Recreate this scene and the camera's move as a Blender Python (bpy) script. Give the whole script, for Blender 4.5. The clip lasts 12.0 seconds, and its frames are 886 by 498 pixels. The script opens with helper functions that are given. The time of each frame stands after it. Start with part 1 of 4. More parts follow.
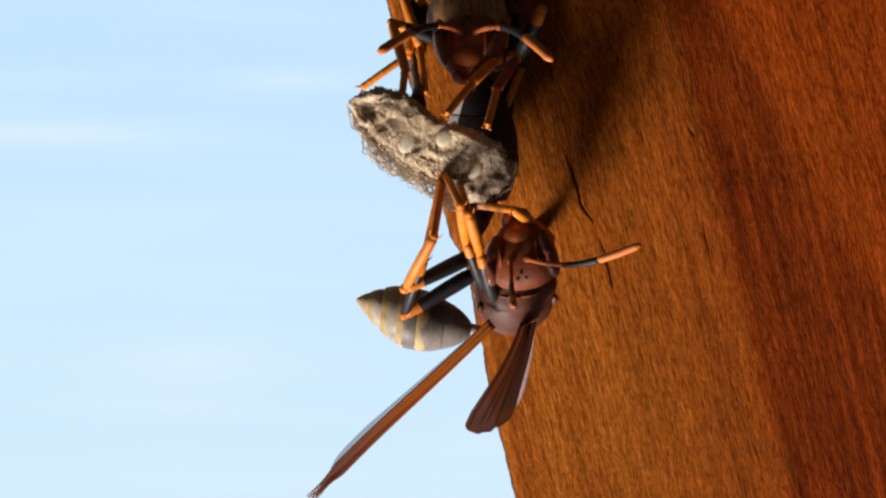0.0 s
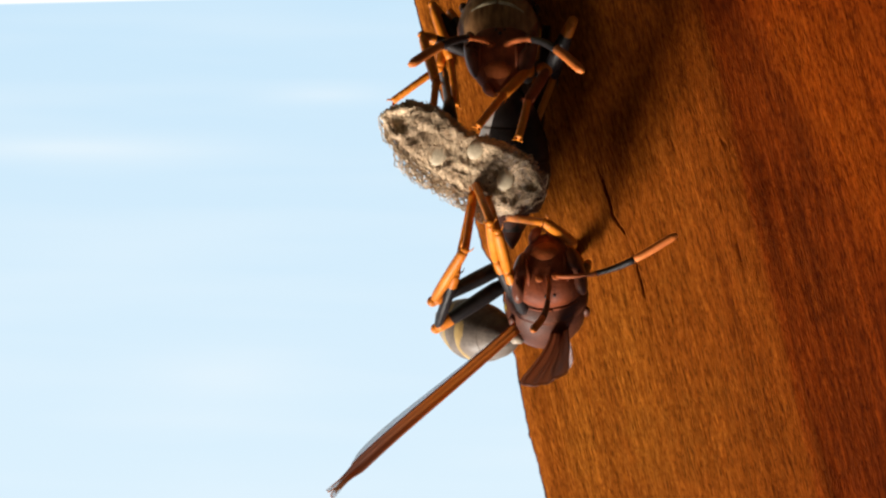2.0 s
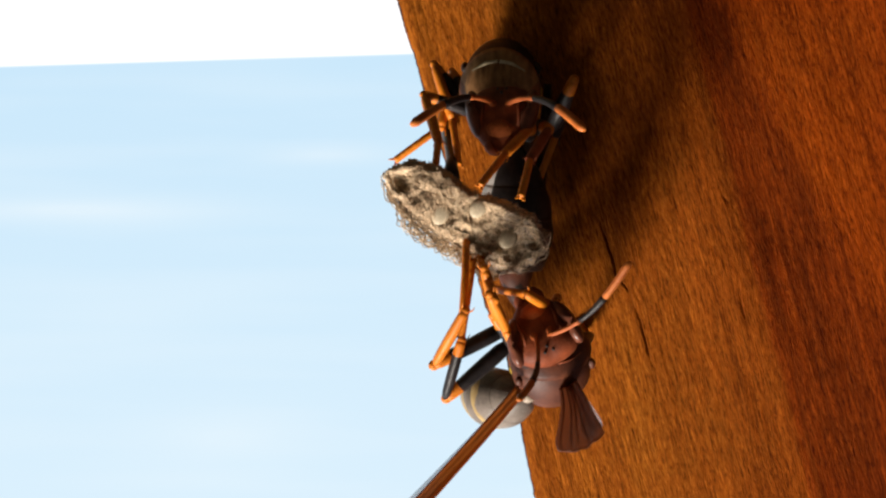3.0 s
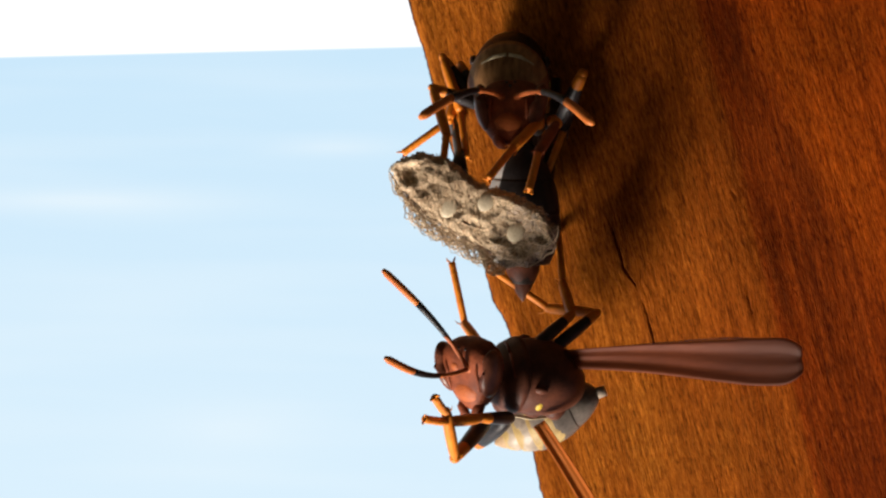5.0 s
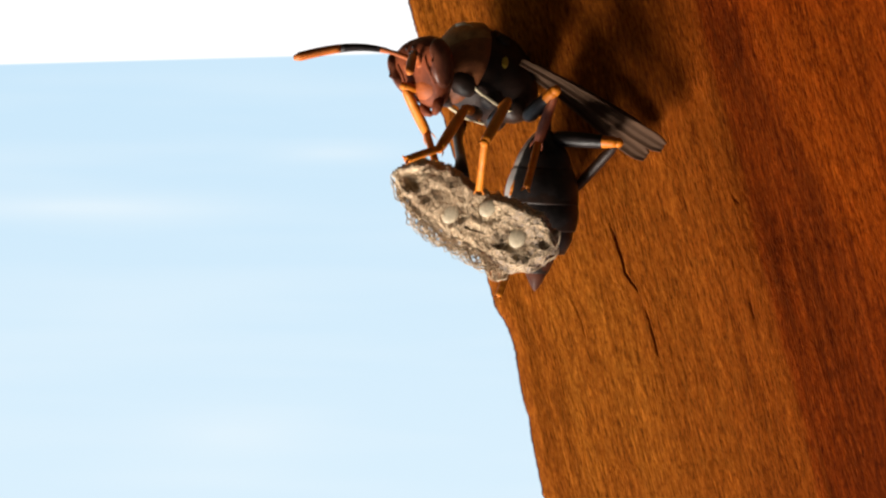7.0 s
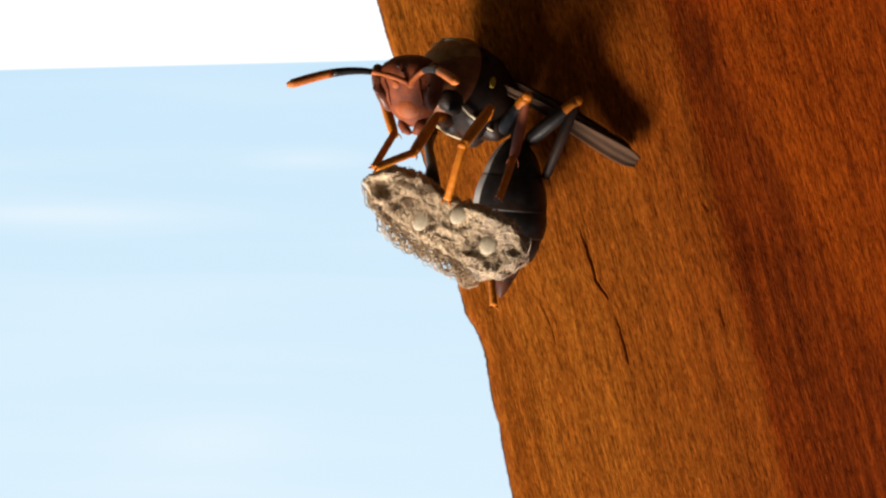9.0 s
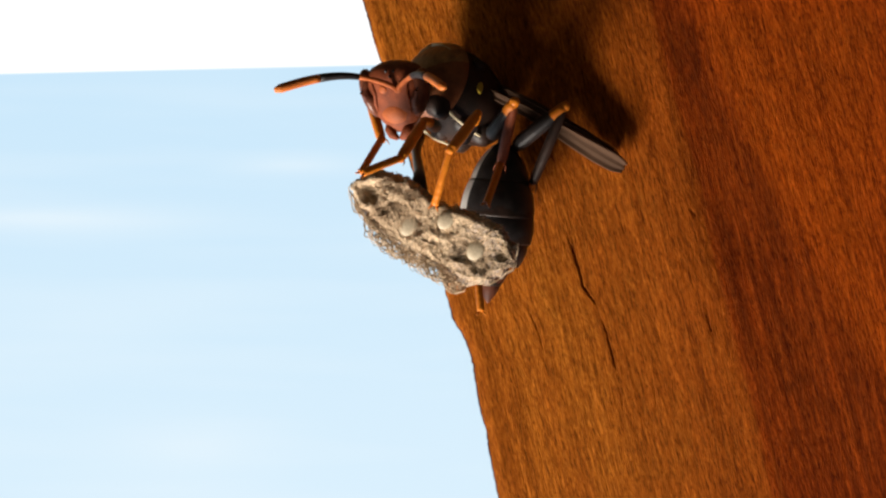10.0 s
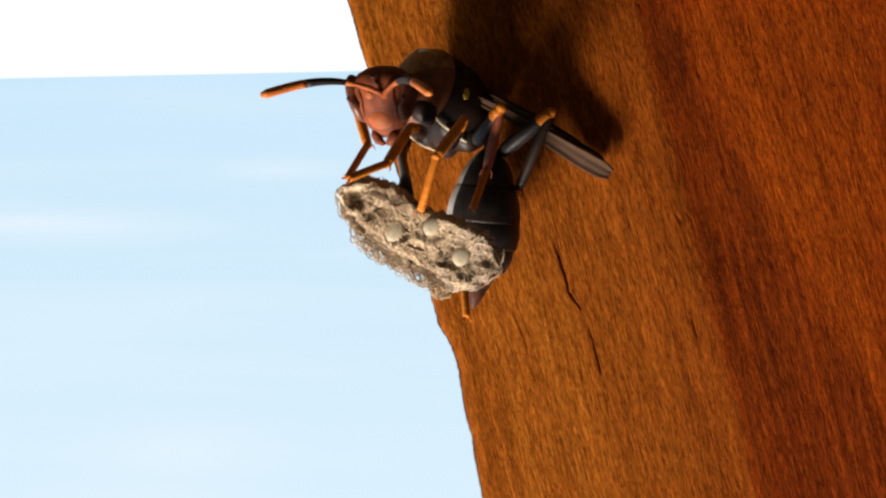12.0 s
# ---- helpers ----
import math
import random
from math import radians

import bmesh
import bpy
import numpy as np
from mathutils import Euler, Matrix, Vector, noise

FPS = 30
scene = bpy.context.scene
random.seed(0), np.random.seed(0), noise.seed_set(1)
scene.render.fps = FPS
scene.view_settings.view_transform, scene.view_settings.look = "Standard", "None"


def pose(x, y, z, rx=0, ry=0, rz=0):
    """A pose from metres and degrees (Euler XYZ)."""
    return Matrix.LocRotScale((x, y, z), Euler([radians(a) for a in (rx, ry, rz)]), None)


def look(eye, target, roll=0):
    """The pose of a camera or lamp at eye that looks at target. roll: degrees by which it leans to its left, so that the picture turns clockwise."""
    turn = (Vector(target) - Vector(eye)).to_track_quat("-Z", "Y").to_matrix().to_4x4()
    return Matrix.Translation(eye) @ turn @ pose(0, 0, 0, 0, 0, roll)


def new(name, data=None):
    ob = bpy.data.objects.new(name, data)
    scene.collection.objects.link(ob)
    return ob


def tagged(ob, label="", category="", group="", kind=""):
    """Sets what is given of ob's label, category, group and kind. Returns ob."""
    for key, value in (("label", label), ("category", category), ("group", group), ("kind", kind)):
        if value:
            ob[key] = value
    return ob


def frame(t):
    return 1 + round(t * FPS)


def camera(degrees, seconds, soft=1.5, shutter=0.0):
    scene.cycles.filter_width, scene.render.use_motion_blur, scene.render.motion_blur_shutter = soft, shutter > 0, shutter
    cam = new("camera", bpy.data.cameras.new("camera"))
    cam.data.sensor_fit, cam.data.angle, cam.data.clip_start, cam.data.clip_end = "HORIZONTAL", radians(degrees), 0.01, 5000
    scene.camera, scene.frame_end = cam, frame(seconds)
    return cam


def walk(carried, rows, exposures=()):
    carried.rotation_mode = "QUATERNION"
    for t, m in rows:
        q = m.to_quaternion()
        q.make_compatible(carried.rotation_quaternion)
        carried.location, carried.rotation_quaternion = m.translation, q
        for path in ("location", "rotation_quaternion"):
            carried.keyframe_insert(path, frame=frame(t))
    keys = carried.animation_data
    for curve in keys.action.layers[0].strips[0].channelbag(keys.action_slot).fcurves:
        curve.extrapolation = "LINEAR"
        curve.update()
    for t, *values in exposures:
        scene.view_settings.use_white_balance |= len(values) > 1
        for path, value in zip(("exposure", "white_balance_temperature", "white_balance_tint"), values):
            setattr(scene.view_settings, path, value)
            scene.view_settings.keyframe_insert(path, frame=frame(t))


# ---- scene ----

# The stage is drawn up in millimetres across the view; the camera is held upside down and looks up by TILT.
D = 115.0            # mm from the eye to the nest
MM = 0.001
TILT = 16.0
BASE = pose(0, 0, 2.3, TILT, 0, 0) @ pose(0, 0, 0, 0, 180, 0)


def at(u, v, d=0.0):
    """A place on the stage: u to the right and v down on a grid of 32 lines to the millimetre, d millimetres further off."""
    k = (1 + d / D) / 32
    return Vector(((u - 784) * k, d, (441 - v) * k)) * MM


# ---- camera ----
cam = camera(24, 12.0, soft=2.3, shutter=0.3)
EYE = pose(0, -D * MM, 0)


def aim(yaw, pitch, roll):
    return BASE @ EYE @ pose(0, 0, 0, 0, 0, yaw) @ pose(0, 0, 0, pitch) @ pose(0, 0, 0, 0, roll, 0) @ pose(0, 0, 0, 90, 0, 0)


walk(cam, [(t, aim(a, b, c)) for t, a, b, c in (
    (0.0, -1.174, -1.717, -0.5), (0.5, -1.084, -1.571, -0.55), (1.0, -0.957, -1.367, -0.5), (1.5, -0.692, -1.082, -0.4),
    (2.0, -0.29, -1.38, -0.13), (2.5, -0.113, -0.366, 0.13), (2.7, -0.2, 0.21, 0.3), (4.3, -0.25, 0.28, -0.09),
    (4.5, -0.191, 0.248, -0.093), (5.0, -0.002, 0.052, -0.088), (5.5, 0.0, 0.0, 0.0), (6.0, 0.071, 0.047, 0.0),
    (6.5, 0.135, 0.036, 0.08), (7.0, 0.049, 0.209, 0.06), (7.2, -0.052, 0.4, 0.1), (8.8, -0.69, 0.454, 0.0),
    (9.0, -0.755, 0.406, 0.0), (9.5, -1.006, 0.334, 0.0), (10.0, -1.106, 0.55, -0.08), (10.5, -1.098, 0.84, 0.0),
    (11.0, -1.002, 0.886, -0.1), (11.5, -1.358, 0.744, -0.12), (12.0, -1.492, 0.708, -0.2),
)], exposures=((0.0, 0.44, 6050, 10), (1.0, 0.46, 6200, 10), (1.5, 0.5, 6450, 10), (2.5, 0.5, 6500, 10), (12.0, 0.5, 6500, 10)))

# ---- light ----
world = bpy.data.worlds.new("sky")
scene.world = world
world.use_nodes = True
wn = world.node_tree
sky = wn.nodes.new("ShaderNodeTexSky")
sky.sky_type = "NISHITA"
sky.sun_disc = False
sky.dust_density = 5.0
SUN = (BASE.to_3x3() @ Vector((-0.36, -0.23, -0.80))).normalized()
sky.sun_elevation = math.asin(SUN.z)
sky.sun_rotation = math.atan2(SUN.x, SUN.y)
wn.links.new(sky.outputs[0], wn.nodes["Background"].inputs[0])
wn.nodes["Background"].inputs[1].default_value = 0.07

sun = new("sun", bpy.data.lights.new("sun", "SUN"))
sun.data.energy = 6.3
sun.data.angle = radians(18)
sun.data.color = (1.0, 0.93, 0.84)
sun.matrix_basis = look(SUN * 5, (0, 0, 0))

# ---- materials ----


def material(name, color, rough=0.5, metal=0.0, spec=0.5):
    m = bpy.data.materials.new(name)
    m.use_nodes = True
    b = m.node_tree.nodes["Principled BSDF"]
    b.inputs["Base Color"].default_value = (*color, 1)
    b.inputs["Roughness"].default_value = rough
    b.inputs["Metallic"].default_value = metal
    b.inputs["Specular IOR Level"].default_value = spec
    return m, m.node_tree, b


def texture(tree, kind, scale, stretch=(1, 1, 1), detail=4.0):
    """Noise in millimetres of the object's own space."""
    co = tree.nodes.new("ShaderNodeTexCoord")
    mp = tree.nodes.new("ShaderNodeMapping")
    mp.inputs["Scale"].default_value = [1000 * s for s in stretch]
    tree.links.new(co.outputs["Object"], mp.inputs[0])
    n = tree.nodes.new(kind)
    n.inputs["Scale"].default_value = scale
    if kind == "ShaderNodeTexNoise":
        n.inputs["Detail"].default_value = detail
    tree.links.new(mp.outputs[0], n.inputs["Vector"])
    return n


def ramp(tree, source, *stops):
    r = tree.nodes.new("ShaderNodeValToRGB")
    e = r.color_ramp.elements
    while len(e) < len(stops):
        e.new(0.5)
    for el, (p, c) in zip(e, stops):
        el.position, el.color = p, (*c, 1)
    tree.links.new(source, r.inputs[0])
    return r


def mixed(tree, kind, a, b, fac):
    m = tree.nodes.new("ShaderNodeMix")
    m.data_type, m.blend_type = "RGBA", kind
    if isinstance(fac, float):
        m.inputs[0].default_value = fac
    else:
        tree.links.new(fac, m.inputs[0])
    tree.links.new(a, m.inputs[6])
    tree.links.new(b, m.inputs[7])
    return m.outputs[2]


def bumped(tree, bsdf, height, strength, dist):
    b = tree.nodes.new("ShaderNodeBump")
    b.inputs["Strength"].default_value = strength
    b.inputs["Distance"].default_value = dist
    tree.links.new(height, b.inputs["Height"])
    tree.links.new(b.outputs[0], bsdf.inputs["Normal"])


def speckled(name, dark, light, scale=3.0, rough=0.4, bump=0.3, stretch=(1, 1, 1), spec=0.22):
    """Insect shell or paper: two tones at two scales and a fine relief."""
    m, t, b = material(name, light, rough, 0, spec)
    n1 = texture(t, "ShaderNodeTexNoise", scale, stretch)
    n2 = texture(t, "ShaderNodeTexNoise", scale * 9, stretch)
    c = ramp(t, n1.outputs[0], (0.3, dark), (0.68, light))
    c2 = ramp(t, n2.outputs[0], (0.25, (0.6, 0.6, 0.6)), (0.75, (1.0, 1.0, 1.0)))
    t.links.new(mixed(t, "MULTIPLY", c.outputs[0], c2.outputs[0], 0.8), b.inputs["Base Color"])
    bumped(t, b, n2.outputs[0], bump, 0.00006)
    return m


RUST = speckled("rust_shell", (0.115, 0.024, 0.007), (0.28, 0.062, 0.018), 1.0, 0.62, 0.5)
FACE = speckled("orange_shell", (0.26, 0.056, 0.013), (0.44, 0.11, 0.026), 1.2, 0.55, 0.4)
EMBER = speckled("orange_antenna_tip", (0.42, 0.1, 0.016), (0.6, 0.17, 0.03), 1.2, 0.5)
DARK = speckled("dark_brown_shell", (0.010, 0.006, 0.004), (0.030, 0.014, 0.009), 1.0, 0.5)
BROWN = speckled("brown_shell", (0.045, 0.013, 0.007), (0.115, 0.034, 0.015), 1.0, 0.52)
BLACK = speckled("black_shell", (0.010, 0.008, 0.008), (0.028, 0.022, 0.021), 1.5, 0.42)
GREY = speckled("grey_abdomen_shell", (0.22, 0.17, 0.13), (0.46, 0.37, 0.28), 0.5, 0.42)
STRAW = speckled("straw_abdomen_tip", (0.34, 0.22, 0.12), (0.56, 0.4, 0.24), 0.9, 0.45)
SOOT = speckled("soot_grey_shell", (0.08, 0.065, 0.055), (0.21, 0.17, 0.14), 0.6, 0.42)
TAN = speckled("straw_brown_shell", (0.17, 0.072, 0.026), (0.44, 0.22, 0.085), 1.6, 0.45, 0.3, (2.2, 0.5, 1))
# pale grey for the abdomen side where sky light is painted in
SKYLIT_GREY = speckled("skylit_grey_shell", (0.42, 0.38, 0.34), (0.68, 0.63, 0.58), 1.0, 0.42)
CREAM = speckled("cream_marking_and_rim_light", (0.42, 0.33, 0.2), (0.62, 0.52, 0.34), 1.5, 0.5)
YELLOW = speckled("yellow_marking", (0.413, 0.270, 0.022), (0.562, 0.390, 0.053), 1.5, 0.45)
BARK = speckled("bark_brown_shell", (0.13, 0.04, 0.015), (0.28, 0.095, 0.034), 1.2, 0.5)
OCHRE = speckled("ochre_band", (0.28, 0.18, 0.065), (0.46, 0.32, 0.13), 1.5, 0.5)
ORANGE = speckled("orange_leg_shell", (0.5, 0.125, 0.006), (0.68, 0.21, 0.014), 1.2, 0.45)
EYE_SHELL = speckled("brown_eye", (0.09, 0.027, 0.015), (0.18, 0.058, 0.03), 2.0, 0.32, 0.15)
WING = speckled("brown_wing", (0.36, 0.09, 0.01), (0.62, 0.175, 0.022), 0.7, 0.65, 0.3, (1, 1, 0.2), 0.15)


def glow_through(m, color, share):
    """Light passes through a thin membrane."""
    t = m.node_tree
    tr = t.nodes.new("ShaderNodeBsdfTranslucent")
    tr.inputs[0].default_value = (*color, 1)
    mx = t.nodes.new("ShaderNodeMixShader")
    mx.inputs[0].default_value = share
    t.links.new(t.nodes["Principled BSDF"].outputs[0], mx.inputs[1])
    t.links.new(tr.outputs[0], mx.inputs[2])
    t.links.new(mx.outputs[0], t.nodes["Material Output"].inputs[0])


def along_wing(m, tip, lo, hi):
    """The membrane loses its red towards the tip."""
    t = m.node_tree
    b = t.nodes["Principled BSDF"]
    src = b.inputs["Base Color"].links[0].from_socket
    co = t.nodes.new("ShaderNodeTexCoord")
    sep = t.nodes.new("ShaderNodeSeparateXYZ")
    t.links.new(co.outputs["Object"], sep.inputs[0])
    mr = t.nodes.new("ShaderNodeMapRange")
    mr.inputs["From Min"].default_value = lo
    mr.inputs["From Max"].default_value = hi
    t.links.new(sep.outputs[2], mr.inputs[0])
    c = t.nodes.new("ShaderNodeRGB")
    c.outputs[0].default_value = (*tip, 1)
    t.links.new(mixed(t, "MIX", src, c.outputs[0], mr.outputs[0]), b.inputs["Base Color"])


along_wing(WING, (0.17, 0.10, 0.082), 0.006, 0.0132)
glow_through(WING, (0.75, 0.27, 0.07), 0.4)
SMOKE = speckled("smoky_wing", (0.05, 0.027, 0.015), (0.11, 0.06, 0.036), 0.7, 0.8, 0.3, (1, 1, 0.2), 0.08)
glow_through(SMOKE, (0.25, 0.09, 0.035), 0.25)
UMBER = speckled("umber_wing", (0.085, 0.02, 0.007), (0.17, 0.042, 0.014), 0.7, 0.6, 0.3, (1, 1, 0.2), 0.15)
along_wing(UMBER, (0.05, 0.017, 0.009), 0.007, 0.0135)
glow_through(UMBER, (0.42, 0.13, 0.05), 0.25)
HIND = speckled("clear_wing_membrane", (0.14, 0.1, 0.09), (0.26, 0.2, 0.19), 0.7, 0.4, 0.2, (1, 1, 0.2))
glow_through(HIND, (0.75, 0.7, 0.72), 0.4)


def see_through(m, share):
    """A clear membrane lets part of what lies behind it show."""
    t = m.node_tree
    out = t.nodes["Material Output"].inputs[0]
    clear = t.nodes.new("ShaderNodeBsdfTransparent")
    mx = t.nodes.new("ShaderNodeMixShader")
    mx.inputs[0].default_value = share
    t.links.new(out.links[0].from_socket, mx.inputs[1])
    t.links.new(clear.outputs[0], mx.inputs[2])
    t.links.new(mx.outputs[0], out)


see_through(HIND, 0.6)
see_through(UMBER, 0.12)
VEIN = speckled("dark_wing_vein", (0.11, 0.032, 0.009), (0.2, 0.058, 0.015), 2.0, 0.45)
OLD_PAPER = speckled("grey_brown_paper", (0.19, 0.14, 0.11), (0.46, 0.36, 0.28), 0.5, 0.9, 0.6, spec=0.2)
PAPER = speckled("grey_paper", (0.37, 0.25, 0.16), (0.81, 0.62, 0.42), 0.38, 0.9, 0.6, spec=0.2)
FIBRE = speckled("straw_fibre", (0.57, 0.41, 0.26), (0.93, 0.72, 0.48), 0.4, 0.7, 0.3, spec=0.3)


def by_strand(m, low):
    """Each strand has a tone of its own."""
    t = m.node_tree
    b = t.nodes["Principled BSDF"]
    src = b.inputs["Base Color"].links[0].from_socket
    geo = t.nodes.new("ShaderNodeNewGeometry")
    r = ramp(t, geo.outputs["Random Per Island"], (0.0, low), (0.6, (0.85, 0.85, 0.85)), (1.0, (1.15, 1.15, 1.15)))
    t.links.new(mixed(t, "MULTIPLY", src, r.outputs[0], 1.0), b.inputs["Base Color"])


by_strand(FIBRE, (0.48, 0.41, 0.35))
glow_through(PAPER, (0.8, 0.64, 0.46), 0.16)
glow_through(FIBRE, (0.85, 0.7, 0.5), 0.15)
EGG = speckled("cream_egg", (0.42, 0.34, 0.23), (0.56, 0.46, 0.32), 1.0, 0.45, 0.1)


def wood():
    """Stained softwood: straw-brown worn zone, red-brown past the arris; the grain runs along z."""
    m, t, b = material("stained_wood", (0.3, 0.12, 0.04), 0.85, 0, 0.04)
    fine = texture(t, "ShaderNodeTexNoise", 10.0, (1, 1, 0.10), 6)
    fine.inputs["Roughness"].default_value = 0.7
    dash = texture(t, "ShaderNodeTexNoise", 10.5, (1, 1, 0.07), 3)
    broad = texture(t, "ShaderNodeTexNoise", 0.28, (1, 1, 0.10), 3)
    pore = texture(t, "ShaderNodeTexNoise", 17.0, (1, 1, 0.06), 2)
    streak = texture(t, "ShaderNodeTexNoise", 2.0, (1, 1, 0.05), 4)
    tone = ramp(t, broad.outputs[0], (0.3, (0.232, 0.054, 0.0042)), (0.7, (0.322, 0.094, 0.0085)))
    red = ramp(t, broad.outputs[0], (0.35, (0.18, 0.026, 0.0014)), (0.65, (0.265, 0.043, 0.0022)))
    dark_band = ramp(t, streak.outputs[0], (0.3, (0.112, 0.016, 0.0011)), (0.7, (0.195, 0.029, 0.0018)))
    co = t.nodes.new("ShaderNodeTexCoord")
    sep = t.nodes.new("ShaderNodeSeparateXYZ")
    t.links.new(co.outputs["Object"], sep.inputs[0])

    def along(a, b, c):
        n = t.nodes.new("ShaderNodeMath")
        n.operation = "MULTIPLY_ADD"
        t.links.new(a, n.inputs[0])
        n.inputs[1].default_value = b
        t.links.new(c, n.inputs[2])
        return n.outputs[0]

    def zone(value, lo, hi):
        n = t.nodes.new("ShaderNodeMapRange")
        n.interpolation_type = "SMOOTHSTEP"
        n.inputs["From Min"].default_value = lo
        n.inputs["From Max"].default_value = hi
        t.links.new(value, n.inputs[0])
        return n.outputs[0]

    # past the arris a darker red-brown band runs down the red face, widening downwards, with an uneven far side
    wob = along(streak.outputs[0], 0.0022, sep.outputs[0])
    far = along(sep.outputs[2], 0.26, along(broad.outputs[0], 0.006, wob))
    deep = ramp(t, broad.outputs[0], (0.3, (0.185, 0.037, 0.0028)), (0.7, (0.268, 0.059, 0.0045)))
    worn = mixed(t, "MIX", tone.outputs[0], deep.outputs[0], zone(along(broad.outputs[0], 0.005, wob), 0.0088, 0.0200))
    base = mixed(t, "MIX", worn, dark_band.outputs[0], zone(wob, 0.0163, 0.0173))
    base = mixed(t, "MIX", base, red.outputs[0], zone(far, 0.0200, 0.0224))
    g1 = ramp(t, fine.outputs[0], (0.36, (0.5, 0.38, 0.3)), (0.62, (1.25, 1.28, 1.3)))
    g2 = ramp(t, dash.outputs[0], (0.345, (0.2, 0.14, 0.1)), (0.42, (1, 1, 1)))
    g3 = ramp(t, streak.outputs[0], (0.3, (0.6, 0.54, 0.48)), (0.68, (1.2, 1.22, 1.25)))
    c = mixed(t, "MULTIPLY", base, g1.outputs[0], 0.52)
    c = mixed(t, "MULTIPLY", c, g2.outputs[0], 0.42)
    c = mixed(t, "MULTIPLY", c, g3.outputs[0], 0.6)
    g4 = ramp(t, pore.outputs[0], (0.33, (0.2, 0.14, 0.1)), (0.43, (1, 1, 1)), (0.58, (1, 1, 1)), (0.68, (1.7, 1.8, 1.9)))
    c = mixed(t, "MULTIPLY", c, g4.outputs[0], 0.7)
    # short cross-broken flecks: pale raised fibres, dark pits between them
    fleck = texture(t, "ShaderNodeTexNoise", 6.5, (1, 1, 0.38), 4)
    fleck.inputs["Roughness"].default_value = 0.75
    g5 = ramp(t, fleck.outputs[0], (0.34, (0.35, 0.26, 0.2)), (0.46, (0.95, 0.92, 0.9)), (0.56, (1.05, 1.08, 1.1)), (0.68, (1.45, 1.65, 2.1)))
    c = mixed(t, "MULTIPLY", c, g5.outputs[0], 0.75)
    t.links.new(c, b.inputs["Base Color"])
    h = mixed(t, "MULTIPLY", fine.outputs[0], fleck.outputs[0], 0.6)
    bumped(t, b, h, 0.7, 0.0003)
    return m


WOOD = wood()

# ---- mesh helpers ----


def thing(name, m, label, category, group="", kind=""):
    ob = new(name)
    ob.empty_display_size = 0.004
    ob.matrix_basis = m
    return tagged(ob, label, category, group, kind)


def part(name, bm, mats, parent, label="", kind=""):
    """A mesh object of its own out of a bmesh drawn in millimetres."""
    me = bpy.data.meshes.new(name)
    bmesh.ops.scale(bm, vec=(MM, MM, MM), verts=bm.verts)
    bmesh.ops.recalc_face_normals(bm, faces=bm.faces)
    for f in bm.faces:
        f.smooth = True
    bm.to_mesh(me)
    bm.free()
    for mt in (mats if isinstance(mats, (list, tuple)) else (mats,)):
        me.materials.append(mt)
    ob = new(name, me)
    ob.parent = parent
    return tagged(ob, label, kind=kind)


def loft(bm, rings, sides=16, close=True, mat=None):
    """Skin over rings (centre, axis_a, axis_b): centre + a cos + b sin. mat(ring, angle) picks a slot."""
    rows = []
    for i, (c, a, b) in enumerate(rings):
        row = []
        for k in range(sides):
            w = 2 * math.pi * k / sides
            p = Vector(c) + Vector(a) * math.cos(w) + Vector(b) * math.sin(w)
            row.append(bm.verts.new(p))
        rows.append(row)
    for i in range(len(rows) - 1):
        for k in range(sides):
            k2 = (k + 1) % sides
            f = bm.faces.new((rows[i][k], rows[i][k2], rows[i + 1][k2], rows[i + 1][k]))
            if mat:
                f.material_index = mat(i, 2 * math.pi * (k + 0.5) / sides)
    if close:
        bm.faces.new(rows[0][::-1])
        bm.faces.new(rows[-1])
    return rows


def tube(bm, pts, radii, sides=8, flat=1.0, mat=None, side=Vector((1, 0, 0))):
    """A round or flattened limb along points."""
    rings = []
    for i, p in enumerate(pts):
        a = Vector(pts[max(i - 1, 0)])
        b = Vector(pts[min(i + 1, len(pts) - 1)])
        z = (b - a).normalized()
        x = (side - z * side.dot(z))
        if x.length < 1e-6:
            x = z.orthogonal()
        x.normalize()
        y = z.cross(x)
        rings.append((p, x * radii[i], y * radii[i] * flat))
    return loft(bm, rings, sides, True, mat)


def ball(bm, c, r, seg=14, rings=9, m=None):
    mm = (m or Matrix()) @ Matrix.Translation(c) @ Matrix.Diagonal((*r, 1))
    return bmesh.ops.create_uvsphere(bm, u_segments=seg, v_segments=rings, radius=1, matrix=mm)


# ---- ground far below ----
def ground():
    bm = bmesh.new()
    bmesh.ops.create_grid(bm, x_segments=24, y_segments=24, size=80000)
    for v in bm.verts:
        v.co.z = 300 * noise.noise(v.co * 0.0001) * min(max(v.co.length / 1000 - 8, 0) / 20, 1)
    ob = part("ground", bm, speckled("dry_ground", (0.04, 0.038, 0.02), (0.09, 0.08, 0.045), 0.0008, 0.95, 0.2), None)
    tagged(ob, "dry brownish open ground", "ground", kind="structure")


ground()

# ---- unseen wall added behind the camera to block frontal sky light ----
def sky_blocker():
    bm = bmesh.new()
    bmesh.ops.create_cube(bm, size=1, matrix=Matrix.Diagonal((12000, 200, 4150, 1)))
    bmesh.ops.bevel(bm, geom=bm.edges[:], offset=15, segments=2, affect="EDGES")
    ob = part("sky_blocker_wall", bm, speckled("dull_brown_blocker", (0.14, 0.1, 0.07), (0.24, 0.18, 0.13), 0.004, 0.9, 0.3), None)
    ob.matrix_basis = pose(0, -1.9, 2.065)
    tagged(ob, "unseen plain dull brown wall added to block sky light", "wall", kind="structure")


sky_blocker()

